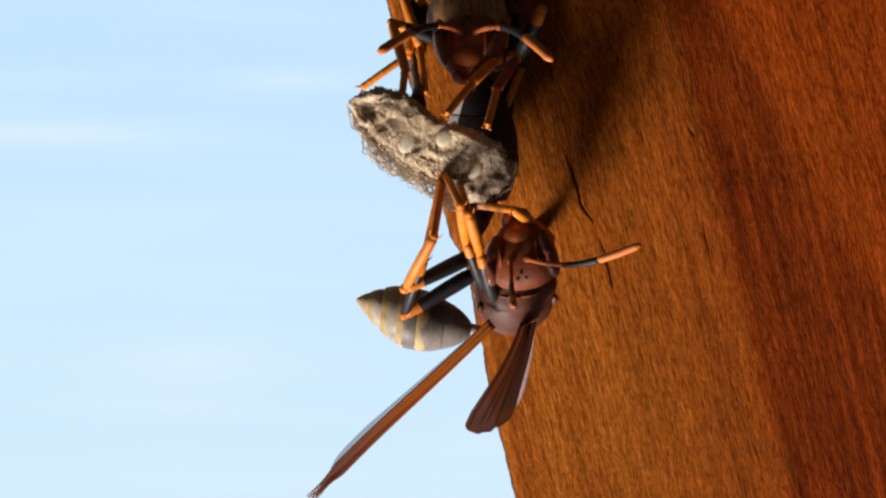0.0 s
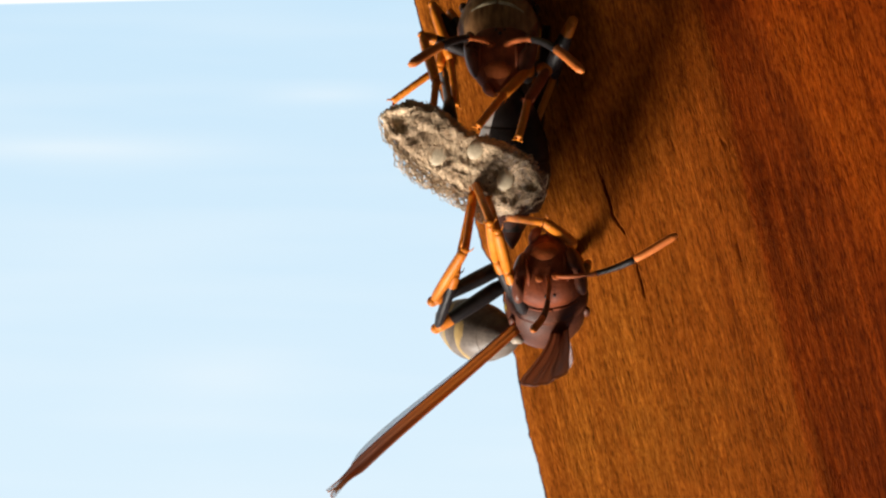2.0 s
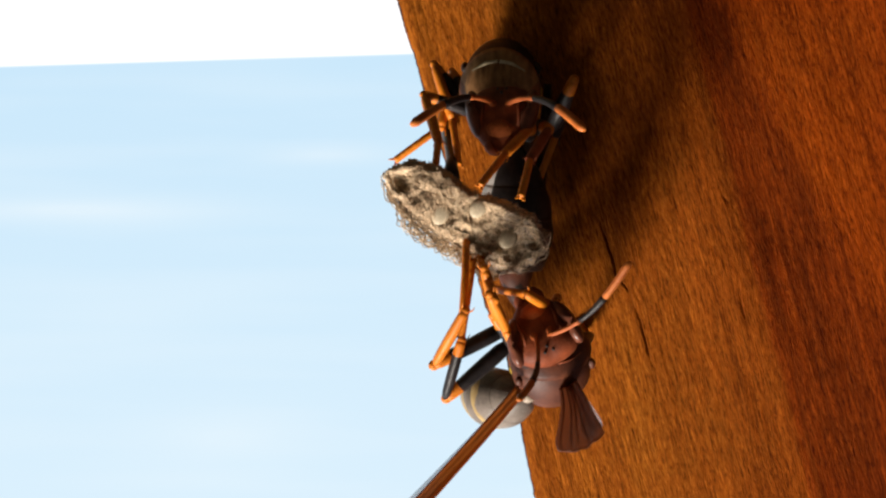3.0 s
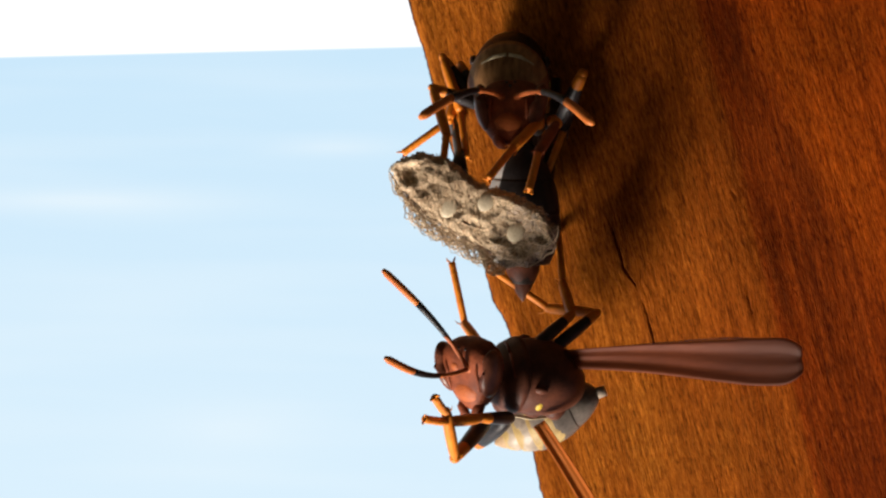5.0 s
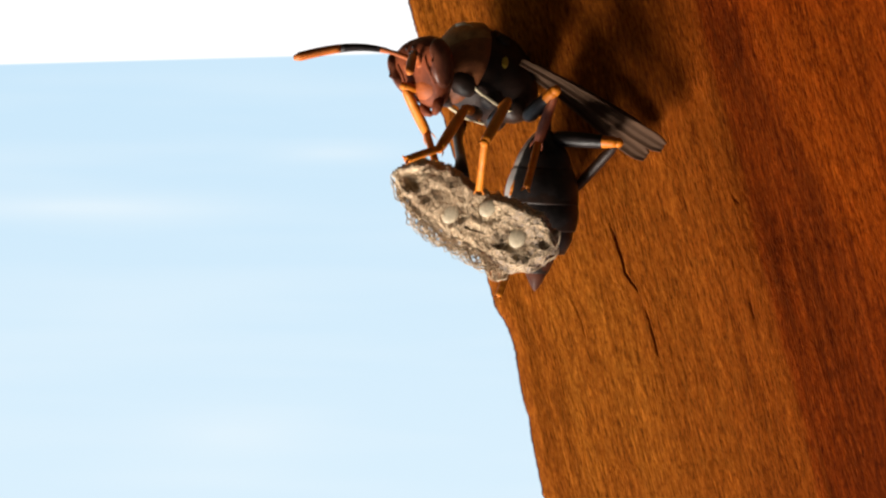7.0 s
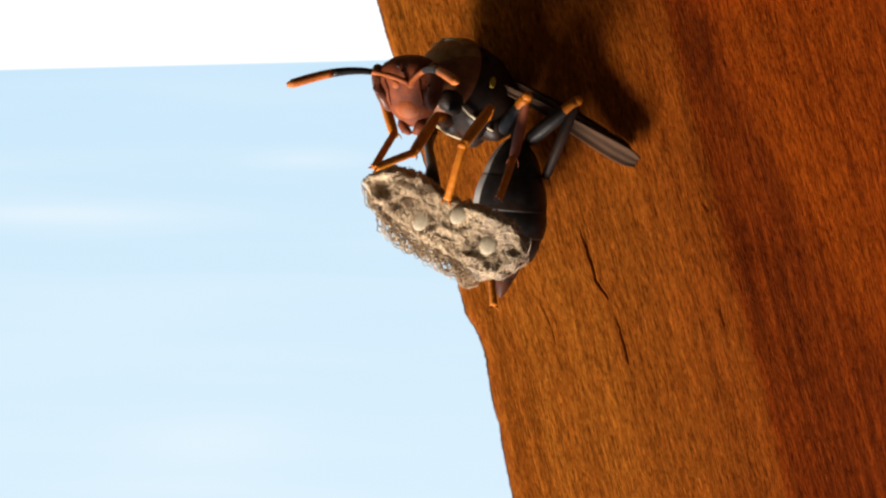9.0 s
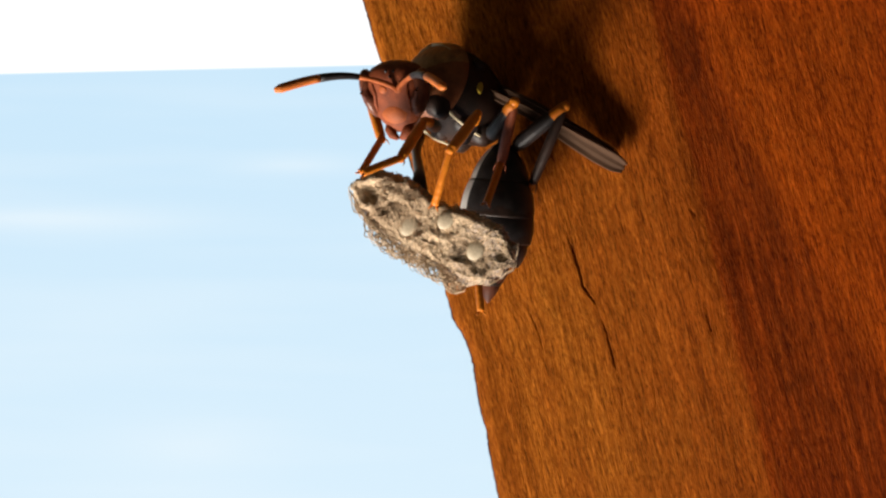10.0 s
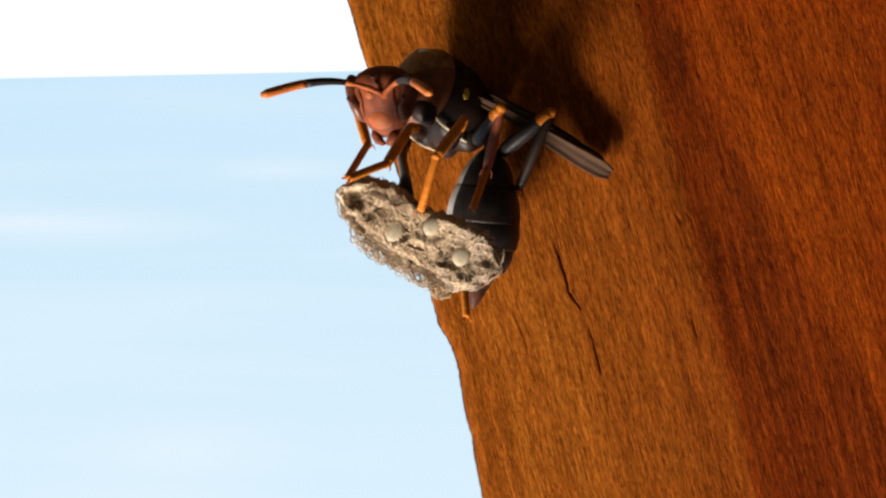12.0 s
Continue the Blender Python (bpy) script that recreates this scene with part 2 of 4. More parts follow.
# ---- wooden beam ----
EDGE_TOP, EDGE_LOW = at(739, 0, 6.5), at(967, 882, 6.5)
EDGE = (EDGE_LOW - EDGE_TOP).normalized()
ACROSS = Vector((0.95, -0.312, 0))
NORMAL = ACROSS.cross(EDGE).normalized()
if NORMAL.y > 0:
    NORMAL = -NORMAL
ACROSS = (ACROSS - EDGE * ACROSS.dot(EDGE)).normalized()
BEAM = Matrix((ACROSS, NORMAL, -EDGE)).transposed().to_4x4()
BEAM.translation = EDGE_TOP


def on_beam(u, v, lift=0.0):
    """The place on the beam's face that shows at u, v, lifted off it."""
    eye = Vector((0, -D * MM, 0))
    way = at(u, v, 0) - eye
    p0 = EDGE_TOP + NORMAL * lift * MM
    return eye + way * ((p0 - eye).dot(NORMAL) / way.dot(NORMAL))


def crack_depth(s, l, cracks):
    h = 0.0
    for s0, l0, s1, l1, wide, deep in cracks:
        if l0 <= l <= l1:
            k = (l - l0) / (l1 - l0)
            mid = s0 + (s1 - s0) * k + 0.016 * noise.noise(Vector((l * 1.6, s0, 3.0)))
            w = wide * math.sin(math.pi * min(max(k, 0.04), 0.96)) ** 0.5
            h = min(h, -deep * max(0.0, 1 - abs(s - mid) / w))
    return h


def beam_surface(s, l, cracks):
    """Height of the face in mm at s across and l along."""
    h = 0.05 * noise.noise(Vector((s * 0.9, l * 0.2, 0))) + 0.03 * noise.noise(Vector((s * 3.5, l * 0.8, 4)))
    h += 0.10 * noise.noise(Vector((s * 0.25, l * 0.06, 9)))
    h += crack_depth(s, l, cracks)
    # worn left arris
    if s < 0.9:
        h -= 0.5 * (1 - max(s, 0) / 0.9) ** 2.2
    # the face rounds off towards its upper end, a shape added to shade it darker
    if l < 20:
        h -= 0.0022 * (20 - l) ** 2 * (1 - 0.35 * min(max((s - 8) / 12, 0), 1))
    # the face past the ridge lies lower
    ridge = 16.3 + 0.4 * noise.noise(Vector((l * 0.1, 0, 7)))
    drop = 0.15
    k = min(max((s - ridge + 0.8) / 2.2, 0), 1)
    h -= drop * k * k * (3 - 2 * k)
    h -= 0.13 * 1.4 * math.log1p(math.exp(min((s - ridge) / 1.4, 40.0)))
    return h


def beam():
    cracks = []
    for u0, v0, u1, v1, wide, deep in ((1087, 382, 1122, 502, 0.07, 0.55), (1130, 532, 1164, 625, 0.06, 0.42), (1166, 645, 1176, 690, 0.05, 0.1),
                                       (1312, 505, 1330, 560, 0.08, 0.25), (1304, 330, 1312, 346, 0.09, 0.14),
                                       (1225, 640, 1235, 685, 0.06, 0.1), (1182, 280, 1188, 296, 0.08, 0.12),
                                       (1010, 520, 1030, 600, 0.06, 0.08), (1050, 200, 1062, 240, 0.07, 0.2)):
        a, b = (BEAM.inverted() @ on_beam(u0, v0)) / MM, (BEAM.inverted() @ on_beam(u1, v1)) / MM
        cracks.append((a.x, -a.z, b.x, -b.z, wide, deep))
    bm = bmesh.new()
    ns, nl = 640, 330
    s_max, l_min, l_max = 42.0, -16.0, 44.0
    rows = []
    for j in range(nl + 1):
        l = l_min + (l_max - l_min) * j / nl
        edge = 0.16 * noise.noise(Vector((l * 0.5, 1, 1))) + 0.06 * noise.noise(Vector((l * 2.2, 1, 5))) + 0.05 * noise.noise(Vector((l * 6, 1, 9)))
        edge += 0.5 * min(max((l - 18.0) / 1.3, 0), 1) * (1 - min(max((l - 20.0) / 9, 0), 1)) - 0.3
        edge -= 0.0018 * max(20 - l, 0) ** 2
        row = []
        for i in range(ns + 1):
            k = i / ns
            s = edge + (s_max - edge) * (0.45 * k + 0.55 * k * k)
            row.append(bm.verts.new((s, beam_surface(s - edge, l, cracks), -l)))
        rows.append(row)
    for j in range(nl):
        for i in range(ns):
            f = bm.faces.new((rows[j][i], rows[j][i + 1], rows[j + 1][i + 1], rows[j + 1][i]))
            # ragged darker strip along the left edge
            if i < 3.5 + 4.5 * noise.noise(Vector((j * 0.11, 2, 2))):
                f.material_index = 1
    # hidden sides
    back = 30.0
    rim = [r[0] for r in rows]
    low = [bm.verts.new((v.co.x + 1.5, -back, v.co.z)) for v in rim]
    for j in range(nl):
        bm.faces.new((rim[j], rim[j + 1], low[j + 1], low[j]))
    far = [r[-1] for r in rows]
    low2 = [bm.verts.new((v.co.x, -back, v.co.z)) for v in far]
    for j in range(nl):
        bm.faces.new((far[j + 1], far[j], low2[j], low2[j + 1]))
        bm.faces.new((low[j], low[j + 1], low2[j + 1], low2[j]))
    bm.faces.new([*rows[0], *low2[:1], *low[:1]][::-1])
    bm.faces.new([*rows[-1], *low2[-1:], *low[-1:]])
    ob = part("beam", bm, (WOOD, speckled("dark_edge_wood", (0.012, 0.006, 0.003), (0.05, 0.02, 0.008), 3.0, 0.9, 0.5)), None)
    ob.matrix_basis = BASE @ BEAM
    tagged(ob, "orange-brown stained wooden beam with worn arris and fine cracks", "wooden beam", kind="structure")


beam()


# ---- pale sky behind ----
def backdrop():
    m = bpy.data.materials.new("pale_sky")
    m.use_nodes = True
    t = m.node_tree
    t.nodes.clear()
    out = t.nodes.new("ShaderNodeOutputMaterial")
    em = t.nodes.new("ShaderNodeEmission")
    em.inputs[1].default_value = 0.707
    co = t.nodes.new("ShaderNodeTexCoord")
    sep = t.nodes.new("ShaderNodeSeparateXYZ")
    t.links.new(co.outputs["Object"], sep.inputs[0])
    rise = t.nodes.new("ShaderNodeMapRange")
    rise.inputs["From Min"].default_value = -8.0
    rise.inputs["From Max"].default_value = 4.0
    t.links.new(sep.outputs[2], rise.inputs[0])
    blue = ramp(t, rise.outputs[0], (0.0, (0.76, 0.91, 1.0)), (0.45, (0.70, 0.87, 0.99)), (1.0, (0.58, 0.80, 0.97)))
    mp = t.nodes.new("ShaderNodeMapping")
    mp.inputs["Scale"].default_value = (0.16, 1, 1.5)
    mp.inputs["Location"].default_value = (0.3, 0, 0.2)
    t.links.new(co.outputs["Object"], mp.inputs[0])
    wisp = t.nodes.new("ShaderNodeTexNoise")
    wisp.inputs["Scale"].default_value = 0.9
    wisp.inputs["Detail"].default_value = 2.0
    t.links.new(mp.outputs[0], wisp.inputs[0])
    w = ramp(t, wisp.outputs[0], (0.45, (0, 0, 0)), (0.8, (0.3, 0.3, 0.3)))
    white = t.nodes.new("ShaderNodeRGB")
    white.outputs[0].default_value = (0.86, 0.95, 1.0, 1)
    c = mixed(t, "MIX", blue.outputs[0], white.outputs[0], w.outputs[0])
    # two thin streaks of cloud
    for x0, z0, rx, rz, much in ((-5.2, 0.72, 4.4, 0.42, 0.55), (-1.6, 1.5, 1.8, 0.3, 0.35), (-3.0, -2.6, 2.6, 0.9, 0.35)):
        sh = t.nodes.new("ShaderNodeMapping")
        sh.vector_type = "POINT"
        sh.inputs["Location"].default_value = (-x0 / rx, 0, -z0 / rz)
        sh.inputs["Scale"].default_value = (1 / rx, 0, 1 / rz)
        t.links.new(co.outputs["Object"], sh.inputs[0])
        g = t.nodes.new("ShaderNodeTexGradient")
        g.gradient_type = "QUADRATIC_SPHERE"
        t.links.new(sh.outputs[0], g.inputs[0])
        gr = ramp(t, g.outputs[1], (0.0, (0, 0, 0)), (0.8, (much, much, much)))
        c = mixed(t, "MIX", c, white.outputs[0], gr.outputs[0])
    # the blown-out cloud deck above, with its straight lower edge
    tilt = t.nodes.new("ShaderNodeMath")
    tilt.operation = "MULTIPLY_ADD"
    tilt.inputs[1].default_value = -0.027
    t.links.new(sep.outputs[0], tilt.inputs[0])
    t.links.new(sep.outputs[2], tilt.inputs[2])
    deck = t.nodes.new("ShaderNodeMapRange")
    deck.inputs["From Min"].default_value = 2.94
    deck.inputs["From Max"].default_value = 2.98
    t.links.new(tilt.outputs[0], deck.inputs[0])
    bright = t.nodes.new("ShaderNodeRGB")
    bright.outputs[0].default_value = (1.15, 1.13, 1.12, 1)
    c = mixed(t, "MIX", c, bright.outputs[0], deck.outputs[0])
    t.links.new(c, em.inputs[0])
    t.links.new(em.outputs[0], out.inputs[0])
    bm = bmesh.new()
    bmesh.ops.create_grid(bm, x_segments=2, y_segments=2, size=1, matrix=Matrix.Translation((0, 0, -14000)) @ Matrix.Rotation(radians(90), 4, "X") @ Matrix.Diagonal((52000, 26000, 1, 1)))
    ob = part("backdrop", bm, m, None)
    ob.matrix_basis = BASE @ pose(0, 30, 0)
    tagged(ob, "pale blue bright sky with thin white streaks", "sky", kind="structure")


backdrop()


# ---- paper nest ----
def fibre(bm, pts, r):
    tube(bm, pts, [r * 0.6] + [r] * (len(pts) - 2) + [r * 0.5], 3)


def nest():
    rnd = random.Random(4)
    o = at(850, 370, -3)
    ob = thing("paper_nest", BASE @ Matrix.Translation(o), "small grey paper wasp nest with open cells holding cream eggs", "wasp nest")

    def loc(u, v, d):
        return (at(u, v, d) - o) / MM

    # cells: middle, radius, and how deep each bowl is, in mm
    cells = ((724, 300, 24, 0.6), (788, 352, 46, 0.04), (858, 350, 36, 0.12), (915, 408, 42, 0.2), (818, 418, 40, 0.08), (966, 402, 30, 0.14), (800, 290, 34, 0.04), (885, 458, 30, 0.1))
    ring = ((690, 300), (700, 278), (748, 262), (800, 280), (850, 318), (905, 335), (960, 362), (990, 400), (982, 440), (935, 470), (890, 472), (852, 440),
            (805, 418), (774, 400), (752, 384), (730, 362), (705, 335))

    def inside(u, v):
        """Signed distance to the comb's outline, positive within."""
        best, odd = 1e9, False
        for (ax, ay), (bx, by) in zip(ring, ring[1:] + ring[:1]):
            k = max(0, min(1, ((u - ax) * (bx - ax) + (v - ay) * (by - ay)) / ((bx - ax) ** 2 + (by - ay) ** 2)))
            best = min(best, math.hypot(u - ax - k * (bx - ax), v - ay - k * (by - ay)))
            if (ay > v) != (by > v) and u < (bx - ax) * (v - ay) / (by - ay) + ax:
                odd = not odd
        return (best if odd else -best) + 7 * noise.noise(Vector((u * 0.06, v * 0.06, 21))) + 3 * noise.noise(Vector((u * 0.2, v * 0.2, 8)))

    def nearest(u, v):
        u2, v2 = u + 9 * noise.noise(Vector((u * 0.03, v * 0.03, 1))), v + 9 * noise.noise(Vector((u * 0.03, v * 0.03, 5)))
        near = sorted((math.hypot(u2 - a, v2 - b) / r, i) for i, (a, b, r, c) in enumerate(cells))
        return near[0][1], near[0][0], near[1][0]

    def lean(u, v):
        """The comb's face leans back towards its lower and its free end."""
        return -4.2 + 0.008 * (v - 370) - 0.003 * (u - 850)

    def front(u, v):
        """How far off the comb's face lies at u, v."""
        i, rho, other = nearest(u, v)
        edge = inside(u, v)
        k = max(1 - min(rho, 1.0) ** 2, 0) ** 0.7
        d = lean(u, v) + cells[i][3] * k - 0.09 * math.exp(-((other - rho) / 0.16) ** 2)
        d += 1.0 * (1 - min(max(edge / 16, 0), 1)) ** 1.5
        return d + 0.20 * noise.noise(Vector((u * 0.03, v * 0.03, 2))) + 0.10 * noise.noise(Vector((u * 0.085, v * 0.085, 3))) + 0.04 * noise.noise(Vector((u * 0.25, v * 0.25, 3)))

    step, grid, owner = 4.0, {}, {}
    for i in range(80):
        for j in range(62):
            u, v = 680 + i * step, 250 + j * step
            if inside(u, v) > 0:
                grid[i, j] = (u + 1.6 * noise.noise(Vector((u, v, 0.5))), v + 1.6 * noise.noise(Vector((u, v, 7.5))))
                owner[i, j] = nearest(u, v)[0]
    for c in range(len(cells)):
        bm, top, low = bmesh.new(), {}, {}
        quads = [(i, j) for (i, j), w in owner.items() if w == c and all(q in grid for q in ((i + 1, j), (i, j + 1), (i + 1, j + 1)))]

        def vert(q, side):
            if q not in side:
                u, v = grid[q]
                d = front(u, v)
                if side is low:
                    d = min(d + 0.35 + 0.05 * max(min(inside(u, v), 30), 0), 0.2)
                side[q] = bm.verts.new(loc(u, v, d))
            return side[q]

        use = {}
        for i, j in quads:
            cs = ((i, j), (i + 1, j), (i + 1, j + 1), (i, j + 1))
            bm.faces.new([vert(q, top) for q in cs])
            bm.faces.new([vert(q, low) for q in cs[::-1]])
            for a, b in zip(cs, cs[1:] + cs[:1]):
                if (b, a) in use:
                    del use[b, a]
                else:
                    use[a, b] = 1
        for a, b in use:
            bm.faces.new((vert(b, top), vert(a, top), vert(a, low), vert(b, low)))
        part("cell", bm, OLD_PAPER if c in (3, 5, 7) else PAPER, ob)
    fib = bmesh.new()
    # straw strands felted over the walls
    made = 0
    while made < 1500:
        u, v = rnd.uniform(685, 995), rnd.uniform(255, 480)
        if inside(u, v) < 1:
            continue
        made += 1
        if u + 0.4 * v > 1040 and rnd.random() < 0.45:
            continue
        turn = 1.25 + 1.3 * noise.noise(Vector((u * 0.012, v * 0.012, 11))) + rnd.gauss(0, 0.7)
        if u > 870:
            turn += rnd.uniform(-1.5, 1.5)
        pts, size = [], rnd.uniform(4, 8)
        lift = rnd.uniform(-0.02, 0.05)
        for q in range(9):
            if inside(u, v) < 0.5:
                break
            pts.append(loc(u, v, front(u, v) - lift))
            turn += rnd.gauss(0, 0.16)
            u, v = u + size * math.cos(turn), v + size * math.sin(turn)
        if len(pts) > 3:
            fibre(fib, pts, rnd.uniform(0.014, 0.034))
    # broad straws laid over the free end
    for n in range(70):
        u, v = rnd.uniform(705, 850), rnd.uniform(275, 400)
        turn = 2.0 + 1.2 * noise.noise(Vector((u * 0.015, v * 0.015, 31))) + rnd.gauss(0, 0.35)
        pts, bend = [], rnd.gauss(0, 0.14)
        for q in range(11):
            if inside(u, v) < 1:
                break
            pts.append(loc(u, v, front(u, v) - 0.05 - 0.05 * math.sin(q * 0.3)))
            turn += bend
            u, v = u + 6 * math.cos(turn), v + 6 * math.sin(turn)
        if len(pts) > 4:
            w = rnd.uniform(0.028, 0.045)
            tube(fib, pts, [w * 0.4] + [w] * (len(pts) - 2) + [w * 0.3], 5, 0.45, side=Vector((0, -1, 0)))
    # a selvage of strands wound along the rim, and netting looped below it
    track = []
    for (ax, ay), (bx, by) in zip(ring, ring[1:] + ring[:1]):
        n = int(math.hypot(bx - ax, by - ay) / 5)
        track += [(ax + (bx - ax) * q / n, ay + (by - ay) * q / n) for q in range(n)]
    total = len(track)
    under = [i for i, (u, v) in enumerate(track) if v > 335 + 0.55 * max(u - 700, 0) and u < 900]

    def loop(i, span, out, d, r):
        pts = []
        for q in range(8):
            k = q / 7
            u, v = track[(i + int(span * k)) % total]
            u2, v2 = track[(i + int(span * k) + 2) % total]
            nx, ny = -(v2 - v), (u2 - u)
            ln = math.hypot(nx, ny) or 1.0
            o = -out * math.sin(math.pi * k)
            pts.append(loc(u - o * -nx / ln + rnd.gauss(0, 0.9), v - o * -ny / ln + rnd.gauss(0, 0.9), lean(u, v) + d + rnd.gauss(0, 0.08)))
        fibre(fib, pts, r)

    for n in range(8):
        loop(rnd.randrange(total), rnd.randint(6, 14), rnd.uniform(-10, 3), 0.6 + rnd.uniform(-0.8, 0.5), rnd.uniform(0.022, 0.045))
    for n in range(230):
        pick = rnd.choice(under)
        loop(pick, rnd.randint(4, 11), rnd.uniform(-4, 8) if track[pick][0] < 745 else rnd.uniform(-6, 26), 0.8 + rnd.uniform(-0.8, 0.8), rnd.uniform(0.02, 0.036))
    part("fibre_netting", fib, FIBRE, ob, "tangled straw-coloured chewed fibres", "stuff")
    for u, v, d, rx, rz, turn in ((861, 353, 0.0, 0.43, 0.6, 35), (913, 406, 0.0, 0.46, 0.62, 25), (795, 362, 0.06, 0.46, 0.66, 25)):
        bm = bmesh.new()
        ball(bm, (0, 0, 0), (rx, 0.2, rz), 18, 12)
        e = part("egg", bm, EGG, ob, "smooth cream egg")
        e.matrix_basis = Matrix.Translation(loc(u, v, front(u, v) + d) * MM) @ pose(0, 0, 0, 0, turn, 0)
    bm = bmesh.new()
    a, b = loc(812, 300, -1.5), loc(806, 215, 6.4)
    tube(bm, [a, a.lerp(b, 0.3) + Vector((0.1, 0, 0.1)), a.lerp(b, 0.7), b, b + Vector((0.3, 1.0, 0.1))], [0.5, 0.3, 0.26, 0.4, 0.5], 10)
    part("stalk", bm, BLACK, ob, "dark hard stalk")


nest()


# ---- paper wasps ----
def bone(p, q, side=Vector((0, -1, 0))):
    """A pose at p whose z runs to q and whose x keeps near side."""
    z = (Vector(q) - Vector(p)).normalized()
    x = side - z * side.dot(z)
    if x.length < 1e-6:
        x = z.orthogonal()
    x.normalize()
    m = Matrix((x, z.cross(x), z)).transposed().to_4x4()
    m.translation = p
    return m


def facing(c, fwd, up):
    """A pose at c whose -y looks along fwd and whose z keeps near up."""
    y = -Vector(fwd).normalized()
    up = Vector(up)
    z = (up - y * up.dot(y)).normalized()
    m = Matrix((y.cross(z), y, z)).transposed().to_4x4()
    m.translation = c
    return m


def reach(p, u, v, length, sign):
    """The point length mm from p that shows at u, v, nearer (sign < 0) or further off than p."""
    d0 = p.y / MM
    d = d0
    for _ in range(12):
        q = at(u, v, d)
        h = math.hypot((q.x - p.x), (q.z - p.z)) / MM
        d = d0 + sign * math.sqrt(max(length * length - h * h, 0.0))
    q = at(u, v, d)
    return p + (q - p).normalized() * length * MM


def head(ob):
    bm = bmesh.new()
    # z, half width, depth in front, depth behind
    prof = ((-1.9, 0.42, 0.5, 0.1), (-1.72, 0.72, 0.66, 0.25), (-1.4, 1.06, 0.8, 0.42), (-0.95, 1.42, 0.88, 0.62), (-0.4, 1.72, 0.92, 0.8), (0.2, 1.9, 0.95, 0.92),
            (0.7, 1.88, 0.94, 0.98), (1.1, 1.7, 0.86, 0.94), (1.4, 1.36, 0.7, 0.8), (1.6, 0.92, 0.48, 0.55), (1.7, 0.4, 0.2, 0.25))
    sides, rows = 40, []
    for z, w, f, k in prof:
        row = []
        for i in range(sides):
            a = 2 * math.pi * i / sides
            c, d = math.cos(a), math.sin(a)
            x = w * math.copysign(abs(c) ** 0.82, c)
            y = (k if d > 0 else f) * math.copysign(abs(d) ** 0.78, d)
            # a shallow furrow down the brow
            if d < 0:
                y += 0.10 * math.exp(-(x / 0.28) ** 2) * max(0.0, min(1.0, (z + 0.2) / 0.6))
            row.append(bm.verts.new((x, y, z)))
        rows.append(row)
    for a, b in zip(rows, rows[1:]):
        for i in range(sides):
            j = (i + 1) % sides
            bm.faces.new((a[i], a[j], b[j], b[i]))
    bm.faces.new(rows[0][::-1])
    bm.faces.new(rows[-1])
    h = part("head", bm, RUST, ob, "rust-red head")
    for s in (-1, 1):
        bm = bmesh.new()
        ball(bm, (0, 0, 0), (0.5, 0.78, 1.3), 24, 16)
        # the inner rim of the eye is notched
        for v in bm.verts:
            if v.co.x * s < 0 and v.co.y < 0:
                v.co.x += s * 0.28 * math.exp(-((v.co.z - 0.25) / 0.3) ** 2)
        e = part("eye", bm, EYE_SHELL, h, "dark brown compound eye")
        e.matrix_basis = Matrix.Translation(Vector((s * 1.5, -0.3, 0.14)) * MM) @ pose(0, 0, 0, 0, s * 14, 0)
        bm = bmesh.new()
        tube(bm, [(s * 0.62, -0.3, -1.5), (s * 0.56, -0.55, -1.75), (s * 0.38, -0.66, -2.0), (s * 0.14, -0.64, -2.16), (s * 0.0, -0.6, -2.2)], [0.24, 0.3, 0.26, 0.16, 0.04], 12)
        part("mandible", bm, (RUST,), h)
        bm = bmesh.new()
        tube(bm, [(s * 0.46, -0.78, 0.46), (s * 0.46, -0.92, 0.46), (s * 0.46, -0.96, 0.46)], [0.3, 0.22, 0.12], 14)
        part("antenna_socket", bm, FACE, h)
        bm = bmesh.new()
        tube(bm, [(s * 1.0, -0.78, -0.75), (s * 1.04, -0.9, -0.3), (s * 0.98, -0.93, 0.25), (s * 1.08, -0.84, 0.75)], [0.05, 0.1, 0.1, 0.04], 8, 0.6)
        part("inner_orbit", bm, RUST, h, "raised rim beside the eye")
    bm = bmesh.new()
    shield = ((-1.7, 0.2, 0.06), (-1.52, 0.5, 0.2), (-1.2, 0.78, 0.34), (-0.85, 0.92, 0.4), (-0.45, 0.84, 0.36), (-0.15, 0.6, 0.24), (0.02, 0.28, 0.1))
    loft(bm, [((0, -0.62 + 0.14 * abs(z + 0.8), z), (w, 0, 0), (0, d, 0)) for z, w, d in shield], 26)
    part("clypeus", bm, FACE, h, "orange-red face shield")
    for x, z in ((-0.24, 1.36), (0.24, 1.36), (0, 1.12)):
        bm = bmesh.new()
        ball(bm, (x, -0.66 - (0.12 if x == 0 else 0), z), (0.09, 0.08, 0.09), 10, 8)
        part("ocellus", bm, BLACK, h)
    return h


